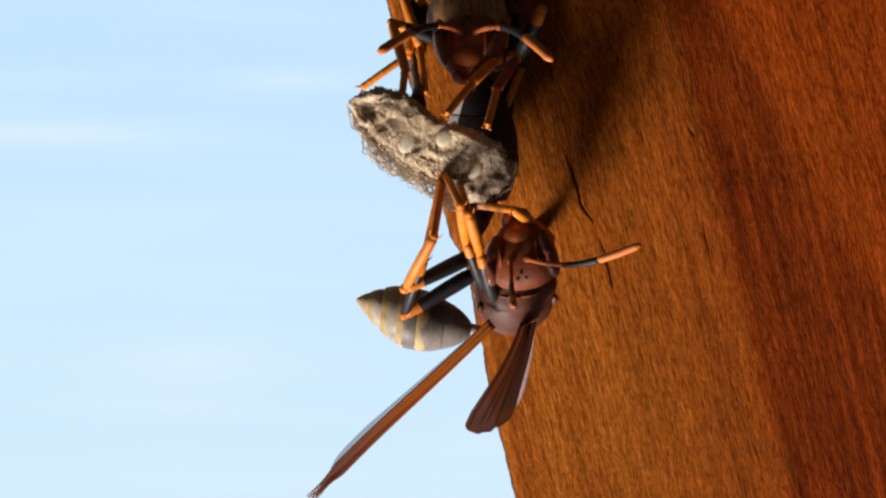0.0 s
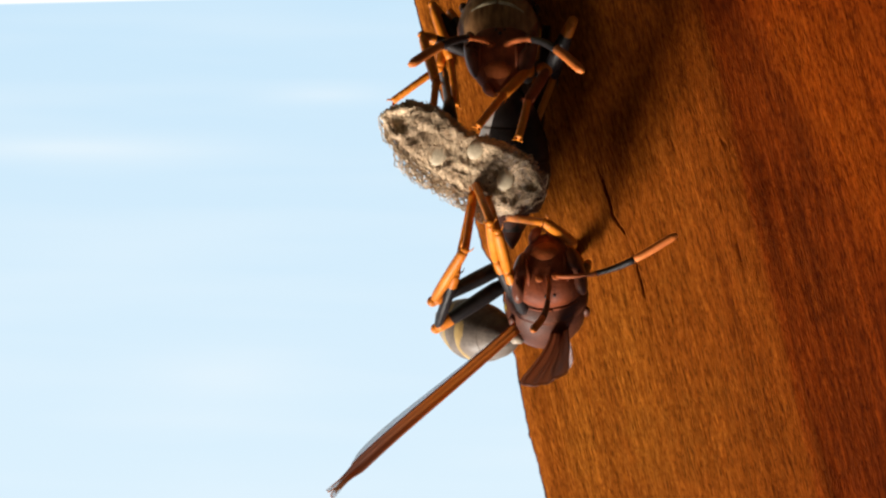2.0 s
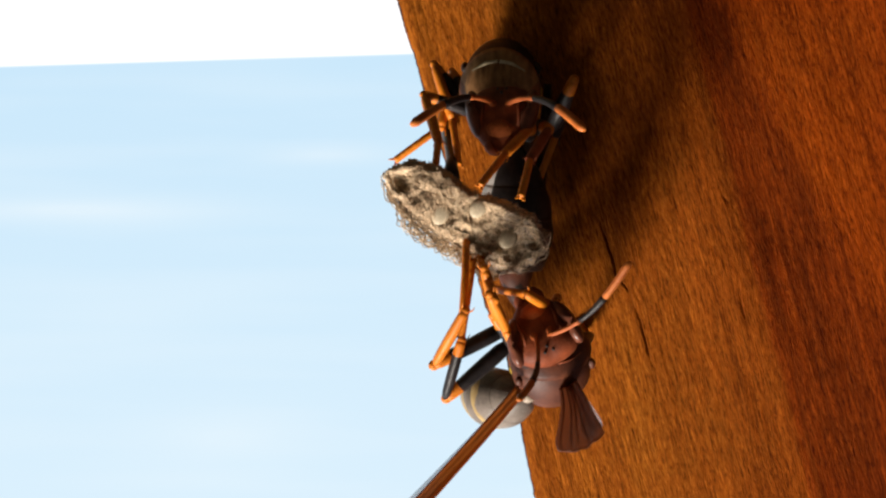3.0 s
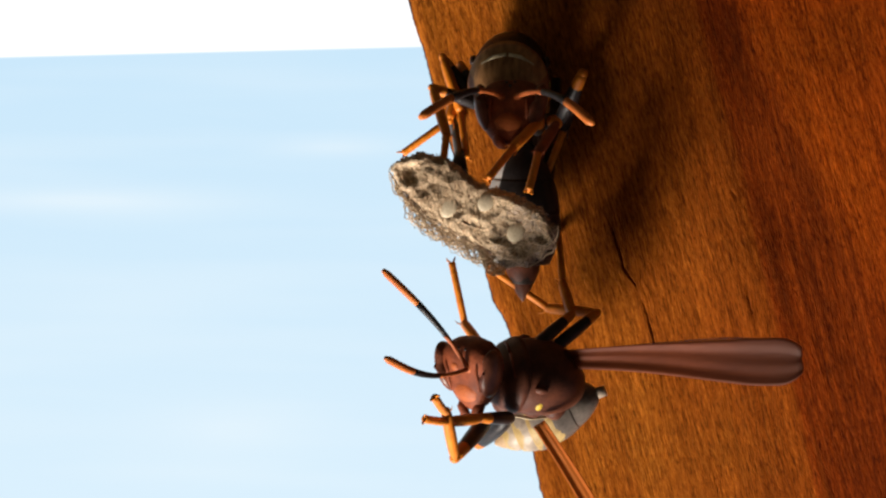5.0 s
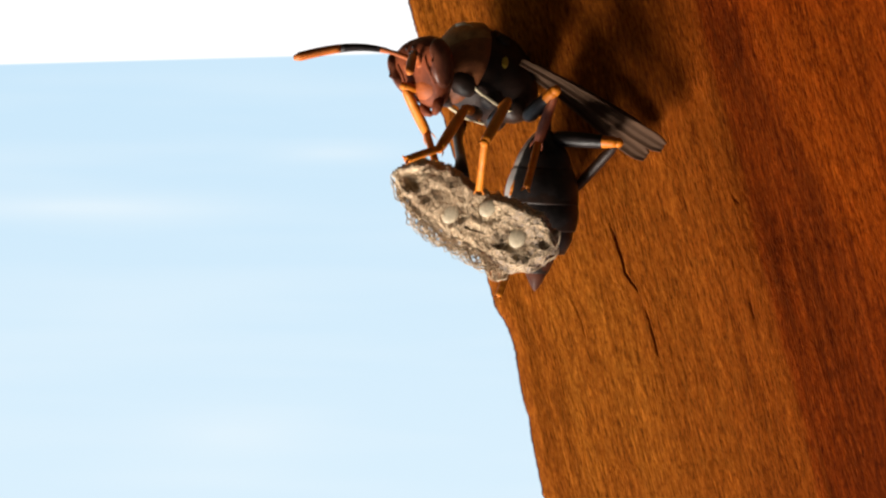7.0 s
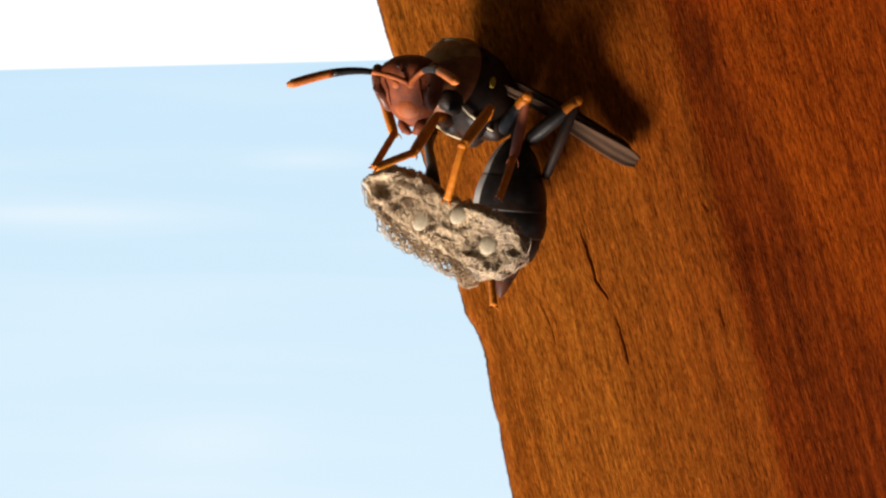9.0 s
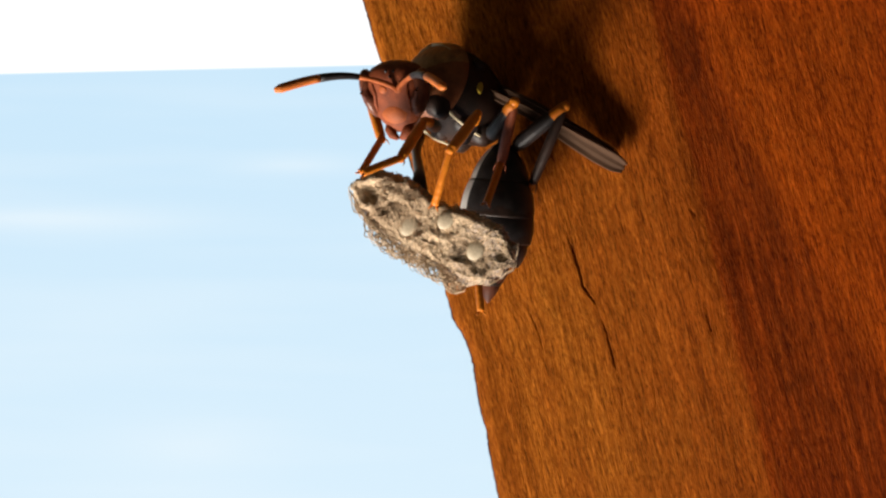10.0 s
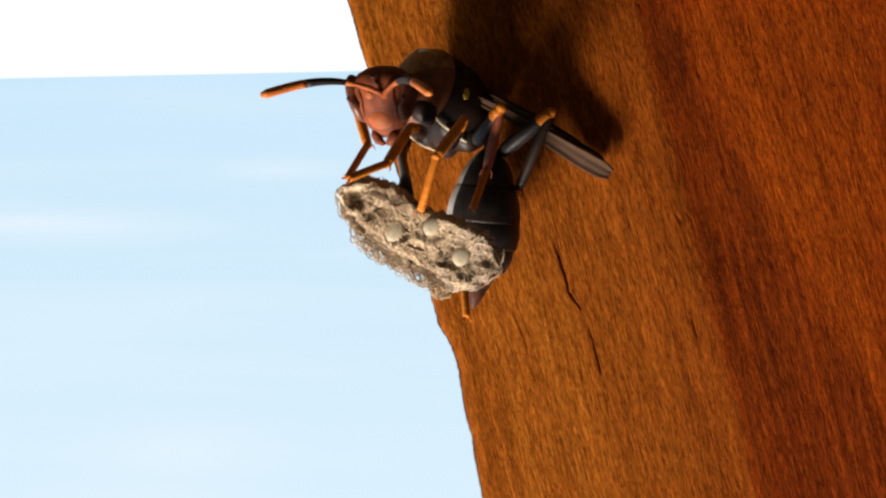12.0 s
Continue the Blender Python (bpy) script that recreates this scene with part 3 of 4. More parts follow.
def thorax(ob, shell, mark, collar):
    bm = bmesh.new()
    prof = ((-2.75, 0.7, 0.7, -0.4), (-2.6, 1.15, 1.1, -0.3), (-2.2, 1.6, 1.5, -0.15), (-1.4, 1.95, 1.85, 0), (-0.4, 2.08, 2.05, 0.05), (0.6, 2.0, 2.05, 0.05),
            (1.5, 1.7, 1.8, 0), (2.2, 1.25, 1.4, -0.15), (2.7, 0.75, 0.9, -0.3), (2.95, 0.35, 0.4, -0.4))
    loft(bm, [((0, y, z), (w, 0, 0), (0, 0, hh)) for y, w, hh, z in prof], 28)
    t = part("thorax", bm, shell, ob, "dark brown thorax")
    bm = bmesh.new()
    cap = ((-2.9, 0.45, 0.45, -0.4), (-2.82, 0.95, 0.95, -0.36), (-2.52, 1.44, 1.38, -0.25), (-2.1, 1.82, 1.72, -0.1), (-1.6, 2.05, 1.96, 0.0), (-1.3, 2.12, 2.04, 0.02), (-1.2, 1.97, 1.92, 0.02))
    # straw-brown top; the left-only front patch puts side light into the colour
    loft(bm, [((0, y, z), (w, 0, 0), (0, 0, hh)) for y, w, hh, z in cap], 84, True, lambda i, w: 1 if (i < 3 and math.cos(w) < -0.15) or math.sin(w) > 0.3 else 0)
    part("pronotum", bm, (BARK if collar is TAN else shell, collar), t, "dark shoulder collar with straw-brown stripes")
    for s in (-1, 1):
        # raised collar, shoulder plate, side marks
        bm = bmesh.new()
        pts = [Vector((s * 1.72 * math.sin(a), -2.0 + 0.55 * (1 - math.cos(a)) - 0.15, -0.05 + 1.66 * math.cos(a))) for a in (0.03, 0.4, 0.8, 1.2, 1.6, 1.9)]
        tube(bm, pts, [0.10, 0.12, 0.13, 0.12, 0.10, 0.04], 8, 0.7)
        part("collar_edge", bm, mark, t)
        bm = bmesh.new()
        ball(bm, (s * 1.9, -0.55, 0.95), (0.2, 0.4, 0.25), 12, 8)
        part("shoulder_plate", bm, shell, t)
        bm = bmesh.new()
        ball(bm, (s * 2.02, -0.35, -0.15), (0.09, 0.2, 0.32), 12, 8)
        part("yellow_spot", bm, YELLOW, t, "yellow spot")
        # cream line along the lower plates, with their rim light painted in
        bm = bmesh.new()
        tube(bm, [(s * 0.95, -2.4, -1.1), (s * 1.16, -1.75, -1.52), (s * 1.24, -0.95, -1.8), (s * 1.22, 0.0, -1.92), (s * 1.1, 0.9, -1.84), (s * 0.8, 1.7, -1.5)], [0.05, 0.11, 0.1, 0.09, 0.08, 0.03], 8, 0.7)
        part("belly_rim_light", bm, CREAM, t, "cream plate edge with painted rim light")
        for y in (-1.5, 0.1, 1.4):
            bm = bmesh.new()
            tube(bm, [(s * 0.5, y - 0.35, -0.8), (s * 0.66, y - 0.2, -1.2), (s * 0.8, y - 0.05, -1.55), (s * 0.86, y + 0.08, -1.85), (s * 0.88, y + 0.12, -2.0)], [0.7, 0.8, 0.7, 0.42, 0.2], 18)
            part("coxa", bm, shell, t)
    return t


def abdomen(ob, length, shell, band, wide=1.0, lit_flank=None, tip=None):
    e = bmesh.new()
    tube(e, [(0, -0.3, 0), (0, 0.4, 0)], [0.3, 0.36], 10)
    a = part("abdomen", e, shell, ob, "dark abdomen with narrow bands and a reddish tip")
    cuts = ((0.02, 0.27, 0.3, 1.72), (0.25, 0.47, 1.68, 2.1), (0.45, 0.63, 2.06, 2.02), (0.61, 0.77, 1.94, 1.5), (0.75, 0.89, 1.42, 0.86), (0.87, 1.0, 0.8, 0.06))
    for i, (k0, k1, r0, r1) in enumerate(cuts):
        bm = bmesh.new()
        rings = []
        n = 16
        for j in range(n + 1):
            g = j / n
            bulge = math.sin(g * math.pi) * 0.12
            r = (r0 + (r1 - r0) * (g ** (0.7 if i == 0 else 1.0)) + bulge) * wide
            if i == 5:
                r = (r0 * (1 - g ** 1.6) + 0.05) * wide
            if lit_flank and i > 3:
                r *= 0.72
            y = (k0 + (k1 - k0) * g) * length
            sag = -0.9 * (y / length) ** 2
            rings.append(((0, y, sag), (r, 0, 0), (0, 0, r * 0.93)))
        if i < 5:
            c, ra, rb = rings[-1]
            rings.append(((c[0], c[1] + 0.02, c[2]), (ra[0] * 0.9, 0, 0), (0, 0, rb[2] * 0.9)))

        def slot(j, w, i=i):
            # sky light from the left, put into the colour of one side
            if lit_flank and 0.85 * math.pi < w < 1.22 * math.pi and i < 4:
                return 2
            lim = n - 2.0 - 3.2 * (0.5 + 0.5 * math.sin(w * 5 + i * 2))
            if not lit_flank:
                # broad scalloped bands
                lim -= 0.6 + 2.4 * (0.5 + 0.5 * math.sin(w * 4 + i))
            return 1 if (j >= lim and 0 < i < 5) else 0

        loft(bm, rings, 60, True, slot)
        part("abdomen_segment", bm, ((tip or RUST) if i == 5 or (i == 4 and lit_flank) else SOOT if i < 3 and shell is GREY else shell, band) + ((lit_flank,) if lit_flank else ()), a, "red-brown pointed tip" if i == 5 else "")
    return a


def wing(ob, length, skin, wide=1.0, tail=False):
    """A forewing pleated lengthwise into a narrow blade along z, with a notched clear tip."""
    bm = bmesh.new()
    rows = []
    n, c = 44, 17

    def width(k):
        w = (0.8 + 1.1 * min(k / 0.8, 1) ** 1.3) * wide
        if tail:
            g = min(max((k - 0.83) / 0.08, 0), 1)
            return (1.0 + 0.5 * k) * wide * (1 - 0.5 * g * g * (3 - 2 * g) + 0.3 * max(0.0, (k - 0.93) / 0.07))
        return w * (1 if k < 0.9 else 1 - 0.45 * ((k - 0.9) / 0.1) ** 2.2)

    def point(k, cx):
        lap = 0.18 * abs(cx) ** 1.2 + 0.05 * math.sin(cx * 7 + k * 3)
        notch = (0.045 if tail else 0.012) * length * max(0.0, 1 - abs(cx - 0.12) / 0.32) * max(0.0, (k - 0.86) / 0.14)
        bow = 0.28 * k * k + 0.10 * math.sin(k * 5.5)
        return cx * width(k) * 0.5 + bow, lap * (0.6 + 0.4 * k) - 0.25 * math.sin(k * 2.6), k * length - notch

    for j in range(n + 1):
        k = j / n
        row = []
        for side in (1, -1):
            for i in range(c):
                cx = (i / (c - 1) * 2 - 1) * side
                x, y, z = point(k, cx)
                row.append(bm.verts.new((x, y + side * 0.045, z)))
        rows.append(row)
    m = len(rows[0])
    for j in range(n):
        for i in range(m):
            f = bm.faces.new((rows[j][i], rows[j][(i + 1) % m], rows[j + 1][(i + 1) % m], rows[j + 1][i]))
            g = (i % c) / (c - 1) * 2 - 1
            cx = g if i < c else -g
            if j / n > 0.93 + 0.04 * math.sin(cx * 4):
                f.material_index = 1
    bm.faces.new(rows[0][::-1])
    bm.faces.new(rows[-1])
    wg = part("wing", bm, (skin, HIND if tail else skin), ob, "narrow pleated brown wing with a clear tip")
    bm = bmesh.new()
    rings = []
    for j in range(19):
        k = j / 18
        w = (0.2 + 0.8 * min(k / 0.75, 1) ** 1.2) * wide * (1 if k < 0.85 else math.sqrt(max(1 - ((k - 0.85) / 0.155) ** 2, 0.02))) * 0.5
        x, y, z = point(k * 0.86, -0.4 if tail else 0.55)
        rings.append(((x, y - 0.1, z), (w, 0.12 * w, 0), (0, 0.02, 0)))
    loft(bm, rings, 10)
    part("hindwing", bm, skin if skin is SMOKE else HIND, wg, "thin clear hindwing")
    for x0, x1, k1 in ((-0.75, -0.85, 0.93), (-0.3, -0.4, 0.9), (0.0, -0.1, 0.9), (0.3, 0.65, 0.85), (0.15, 0.3, 0.95)):
        bm = bmesh.new()
        pts = [point(k1 * j / 13, x0 + (x1 - x0) * j / 13) for j in range(14)]
        tube(bm, pts, [0.05 - 0.022 * j / 13 for j in range(14)], 6)
        part("vein", bm, VEIN if skin is WING else skin, wg)
    return wg


def limb(ob, name, length, r0, r1, mats, swell=0.0, bow=0.04):
    """A leg joint along z: narrow at the hinge, fullest before the middle; a second tone takes its far end."""
    bm = bmesh.new()
    n = 14
    pts = [(bow * length * math.sin(math.pi * j / n), 0, length * j / n) for j in range(n + 1)]
    rad = []
    for j in range(n + 1):
        k = j / n
        w = (r0 + (r1 - r0) * k) * (1 + swell * math.sin(math.pi * k ** 0.8))
        rad.append(w * (0.6 + 0.4 * min(k / 0.12, 1)) * (1 if k < 0.93 else 0.86))
    tube(bm, pts, rad, 14, 0.85, (lambda i, w: 1 if i >= n - 3 else 0) if len(mats) > 1 else None)
    bm.faces.ensure_lookup_table()
    first = len(bm.faces)
    ball(bm, (0, 0, length), (r1 * 0.84, r1 * 0.8, r1 * 0.84), 12, 8)
    bm.faces.ensure_lookup_table()
    for f in bm.faces[first:]:
        f.material_index = len(mats) - 1
    if name == "tibia":
        for s in (-1, 1):
            tube(bm, [(0, s * 0.12, length - 0.1), (0.12, s * 0.3, length + 0.3), (0.14, s * 0.34, length + 0.62)], [0.05, 0.04, 0.012], 5)
    return part(name, bm, mats, ob)


def tarsus(ob, length):
    """Five small joints and a pair of claws along z."""
    bm = bmesh.new()
    pts, rad, z = [], [], 0.0
    for k in (0.42, 0.18, 0.14, 0.11, 0.15):
        h = k * length
        for g, w in ((0.0, 0.205), (0.12, 0.207), (0.6, 0.212), (0.92, 0.218)):
            zz = z + h * g
            pts.append((0.06 * length * math.sin(math.pi * zz / length), 0, zz))
            rad.append(w)
        z += h
    pts.append((0, 0, length))
    rad.append(0.13)
    tube(bm, pts, rad, 10)
    for s in (-1, 1):
        tube(bm, [(0, s * 0.05, length - 0.05), (0.02, s * 0.2, length + 0.15), (0.12, s * 0.26, length + 0.28)], [0.07, 0.06, 0.02], 5)
    return part("tarsus", bm, ORANGE, ob, "slender orange foot with claws")


def antenna(ob, shaft, length=6.9, bend=0.75):
    """A bowed antenna along z: red base, black shaft, orange tip; it bows to +x."""
    n = 22
    pts = [Vector((bend * math.sin(math.pi * (j / n) ** 0.85), 0, length * j / n)) for j in range(n + 1)]
    rad = [(0.15 if j < 5 else 0.15 + 0.1 * math.sin(1.9 * (j - 5) / (n - 5))) * (0.55 if j == n else 1) * (0.8 if j == 5 else 1) for j in range(n + 1)]
    bm = bmesh.new()
    tube(bm, pts[:8], rad[:8], 12)
    a = part("antenna", bm, FACE, ob, "red-based black antenna with orange tip")
    bm = bmesh.new()
    tube(bm, pts[7:15], rad[7:15], 12)
    part("antenna_shaft", bm, shaft, a)
    bm = bmesh.new()
    tube(bm, pts[14:], rad[14:], 12)
    part("antenna_tip", bm, EMBER, a, "orange tip")
    return a


def wasp(label, lengths, shell, belly, span, coat, band, bulk, mark, shin, collar, skins, lit_flank=None, tip=None):
    ob = thing("paper_wasp", BASE, label, "wasp", "wasps on the nest")
    body = {"head": head(ob), "thorax": thorax(ob, shell, mark, collar), "abdomen": abdomen(ob, belly, coat, band, 1.0 if lit_flank else 0.86, lit_flank, tip)}
    for s, (skin, wide) in skins.items():
        body["antenna_" + s] = antenna(ob, BLACK)
        if not lit_flank:
            body["antenna_" + s].scale = (0.8, 0.8, 1)
        body["wing_" + s] = wing(ob, span, skin, wide, skin is WING)
    body["head"].scale = (0.98, 1.04, 1.08)
    body["thorax"].scale = bulk
    for i, (a, b, c) in enumerate(lengths):
        thick = 1.22 if i > 3 else 1.0
        body[i] = (limb(ob, "femur", a, 0.38 * thick, 0.3 * thick, (BLACK, ORANGE), 0.22), limb(ob, "tibia", b, 0.27, 0.32, (ORANGE,) if i < 4 else shin[i - 4], 0.2), tarsus(ob, c))
        body[i, "len"] = (a, b, c)
    return ob, body


def leg_rows(body, rows, t, legs, shift=0.0):
    for i, (p, *joints) in legs.items():
        here = at(p[0], p[1], p[2] + shift)
        for seg, length, (u, v, sign) in zip(body[i], body[i, "len"], joints):
            there = reach(here, u, v, length, sign)
            rows.setdefault(seg, []).append((t, bone(here, there)))
            here = there


def body_rows(body, rows, t, shift=0.0, **parts):
    """Rows for the trunk's parts; an antenna is given by where it starts, where it points and how it bows."""
    for name, m in parts.items():
        if name.startswith("antenna"):
            (u, v, d), (tu, tv, td), side = m
            start = at(u, v, d + shift)
            socket = min((parts["head"] @ (Vector((k * 0.45, -0.95, 0.5)) * MM) for k in (-1, 1)), key=lambda p: (p - start).length)
            m = bone(socket, at(tu, tv, td + shift), side)
        rows.setdefault(body[name], []).append((t, m))


# ---- the wasp that stays on the nest ----
UPPER, UPPER_BODY = wasp("rust-headed dark paper wasp clinging to the nest", ((3.6, 3.4, 2.9), (3.4, 3.6, 3.2), (3.6, 3.4, 3.0), (3.2, 3.2, 3.0), (3.6, 4.0, 3.0), (4.0, 4.6, 3.6)), DARK, 9.2, 9.3, BLACK, DARK, (1.08, 1.2, 1.24), CREAM, ((RUST,), (DARK,)), TAN, {"near": (SMOKE, 0.62), "far": (SMOKE, 0.62)}, SKYLIT_GREY, BROWN)
# ---- the wasp that flies off ----
LOWER, LOWER_BODY = wasp("rust-brown paper wasp with a banded abdomen below the nest", ((3.4, 3.2, 3.6), (3.4, 3.2, 3.6), (3.8, 3.6, 3.8), (3.8, 3.6, 3.8), (4.6, 4.2, 4.4), (4.6, 4.2, 4.4)), BROWN, 6.7, 13.6, GREY, OCHRE, (1.08, 0.97, 0.96), RUST, ((ORANGE,), (BLACK, ORANGE)), BROWN, {"near": (WING, 0.74), "far": (UMBER, 1.28)}, None, STRAW)


def upper_moves():
    b, rows = UPPER_BODY, {}
    # face to the front, bowed over the nest
    for t in (0.0, 5.28):
        body_rows(b, rows, t, head=facing(at(904, 196, -1.9), (-0.16, -0.9, 0.34), (0.06, 0.35, 0.95)), thorax=facing(at(903, 138, 2.6), (-0.1, -0.93, -0.3), (0.0, -0.25, 0.95)),
                  abdomen=facing(at(925, 240, 2.2), (0.0, -0.1, 1), (0, 1, 0.2)), antenna_near=((866, 152, -3.2), (735, 208, -8), Vector((0.1, -0.3, 0.9))),
                  antenna_far=((936, 154, -3.0), (1042, 214, -8), Vector((0.2, -0.3, 0.9))),
                  wing_near=bone(at(985, 135, 3.6), at(940, 430, 4.2), Vector((0.8, -0.5, 0.1))), wing_far=bone(at(950, 130, 3.8), at(925, 430, 4.4), Vector((0.8, -0.5, 0.1))))
        leg_rows(b, rows, t, {0: ((868, 190, 1), (765, 153, -1), (790, 235, -1), (782, 306, -1)), 1: ((860, 190, 2), (815, 113, 1), (795, 210, -1), (712, 270, -1)),
                              2: ((850, 190, 3), (780, 95, 1), (815, 195, -1), (826, 278, -1)), 3: ((950, 225, 1), (955, 210, -1), (908, 258, -1), (863, 315, -1)),
                              4: ((970, 215, 1), (985, 215, -1), (952, 268, -1), (935, 335, -1)), 5: ((990, 215, 3), (1030, 128, -1), (998, 225, 1), (955, 335, -1))})
    # lifts its head and shifts to the other side
    body_rows(b, rows, 5.4, head=facing(at(930, 132, -2.4), (-0.2, -0.92, 0.2), (0.05, 0.2, 1)), thorax=facing(at(960, 145, 1.4), (-0.2, -0.4, 0.9), (0.25, 0.9, 0.35)),
              abdomen=facing(at(930, 235, 2.1), (0.02, -0.1, 1), (0, 1, 0.2)), antenna_near=((892, 95, -2.8), (772, 98, -3), Vector((0, 0, 1))),
              antenna_far=((955, 95, -2.8), (1118, 150, -2.5), Vector((0.3, 0, 1))),
              wing_near=bone(at(1000, 130, 3.0), at(975, 440, 3.2), Vector((0.8, -0.5, 0.1))), wing_far=bone(at(965, 125, 3.0), at(955, 440, 3.4), Vector((0.8, -0.5, 0.1))))
    leg_rows(b, rows, 5.4, {0: ((885, 180, 0), (783, 150, -1), (805, 235, -1), (785, 308, -1)), 1: ((880, 190, 2), (822, 90, 1), (800, 200, -1), (714, 266, -1)),
                            2: ((890, 190, 3), (835, 105, 1), (840, 220, -1), (828, 280, -1)), 3: ((940, 240, 2.0), (905, 330, -1), (908, 425, 1), (866, 512, -1)),
                            4: ((985, 220, 1), (1035, 245, -1), (985, 305, -1), (955, 368, -1)), 5: ((1000, 225, 2), (1093, 240, -1), (1010, 335, 1), (960, 405, 1))})
    body_rows(b, rows, 5.5, head=facing(at(936, 135, -2.4), (-0.2, -0.92, 0.2), (0.05, 0.2, 1)), antenna_near=((895, 92, -3.4), (778, 64, -5.5), Vector((0, 0, 1))),
              antenna_far=((960, 92, -3.4), (1128, 136, -3.5), Vector((0.3, 0, 1))),
              wing_near=bone(at(1000, 130, 3.0), at(975, 440, 3.2), Vector((0.8, -0.5, 0.1))), wing_far=bone(at(965, 125, 3.0), at(955, 440, 3.4), Vector((0.8, -0.5, 0.1))))
    body_rows(b, rows, 5.6, head=facing(at(890, 125, -2.6), (-0.2, -0.95, -0.2), (0.0, -0.15, 1)), thorax=facing(at(950, 140, 1.5), (-0.35, -0.45, 0.8), (0.25, 0.8, 0.5)),
              abdomen=facing(at(940, 230, 2.1), (0.02, -0.1, 1), (0, 1, 0.2)), antenna_near=((865, 92, -3.2), (690, 72, -3), Vector((0, 0, 1))),
              antenna_far=((920, 92, -3.2), (1045, 95, -4), Vector((0, 0, 1))),
              wing_near=bone(at(950, 110, 2.2), at(1085, 240, 2.4)), wing_far=bone(at(985, 100, 2.0), at(1095, 230, 2.2)))
    body_rows(b, rows, 5.8, head=facing(at(812, 125, -2.6), (-0.3, -0.9, -0.25), (-0.1, -0.1, 1)), thorax=facing(at(915, 130, 1.7), (-0.55, -0.6, 0.5), (0.3, 0.6, 0.75)),
              abdomen=facing(at(950, 220, 2.0), (0.04, -0.1, 1), (0, 1, 0.2)), antenna_near=((775, 90, -3.6), (586, 86, -3.4), Vector((0, 0, 1))),
              antenna_far=((850, 75, -3.6), (912, 88, -6), Vector((0, 0, 1))),
              wing_near=bone(at(950, 110, 1.6), at(1110, 225, 2.2)), wing_far=bone(at(930, 90, 2.2), at(1130, 210, 2.0)))
    leg_rows(b, rows, 5.8, {0: ((830, 190, -1), (722, 168, -1), (785, 245, -1), (790, 305, -1)), 1: ((840, 190, 1), (805, 190, 1), (785, 235, -1), (715, 266, -1)),
                            2: ((905, 205, -1), (935, 182, -1), (895, 260, -1), (886, 350, -1)), 3: ((940, 240, 2.0), (905, 330, -1), (908, 425, 1), (866, 512, -1)),
                            4: ((950, 210, 1), (1010, 190, -1), (945, 270, -1), (935, 345, -1)), 5: ((985, 225, 2), (1088, 228, -1), (1010, 325, 1), (975, 400, 1))})
    # side on, looking past the nest's end
    for t in (6.1, 7.2):
        body_rows(b, rows, t, head=facing(at(752, 112, -0.5), (-0.62, -0.72, -0.3), (-0.28, -0.05, 1)), thorax=facing(at(858, 120, 3.0), (-0.75, -0.5, 0.35), (0.25, 0.5, 0.85)),
                  abdomen=facing(at(962, 212, 2.0), (0.05, -0.05, 1), (0.2, 1, 0)), antenna_near=((722, 84, -3.6), (523, 90, -3.4), Vector((0, 0, 1))),
                  antenna_far=((742, 95, -3.2), (720, 118, -9), Vector((0, 0, 1))),
                  wing_near=bone(at(920, 95, 1.5), at(1186, 264, 1.4), Vector((0.3, -0.6, 0.7))), wing_far=bone(at(905, 95, 3), at(1142, 272, 2.4), Vector((0.3, -0.6, 0.7))))
        leg_rows(b, rows, t, {0: ((790, 165, 1.5), (712, 140, -1), (752, 222, 1), (768, 275, -1)), 1: ((840, 190, 0), (820, 180, -1), (775, 250, -1), (716, 270, -1)),
                              2: ((868, 205, -1), (895, 168, -1), (855, 240, -1), (845, 322, 1)), 3: ((940, 240, 2.0), (905, 330, -1), (908, 430, 1), (878, 512, -1)),
                              4: ((930, 195, 0), (980, 148, -1), (950, 235, 1), (928, 320, -1)), 5: ((970, 232, 2), (1090, 240, -1), (1010, 325, 1), (975, 400, 1))})
    for t in (8.8, 12.0):
        body_rows(b, rows, t, head=facing(at(776, 131, -0.5), (-0.40, -0.85, -0.36), (-0.08, -0.2, 1)), thorax=facing(at(880, 136, 3.0), (-0.68, -0.6, 0.38), (0.3, 0.5, 0.8)),
                  abdomen=facing(at(962, 212, 2.0), (0.08, -0.05, 1), (0.2, 1, 0)), antenna_near=((753, 109, -3.4), (540, 126, -4), Vector((0, 0, 1))),
                  antenna_far=((786, 112, -3.6), (876, 120, -9.5), Vector((0, 0, 1))),
                  wing_near=bone(at(920, 120, 2.0), at(1160, 258, 2.0), Vector((0.3, -0.6, 0.7))), wing_far=bone(at(910, 100, 3.2), at(1130, 232, 2.6), Vector((0.3, -0.6, 0.7))))
        leg_rows(b, rows, t, {0: ((800, 175, 1), (722, 130, 1), (746, 212, -1), (710, 272, -1)), 1: ((840, 190, 0), (822, 180, -1), (780, 245, -1), (712, 272, -1)),
                              2: ((890, 215, -1), (916, 167, -1), (868, 232, -1), (840, 328, 1)), 3: ((940, 240, 2.0), (915, 330, -1), (915, 430, 1), (922, 516, -1)),
                              4: ((940, 205, 0), (981, 146, -1), (958, 250, 1), (932, 325, -1)), 5: ((980, 228, 2), (1070, 153, -1), (1015, 285, 1), (972, 378, 1))})
    for ob, r in rows.items():
        walk(ob, r)


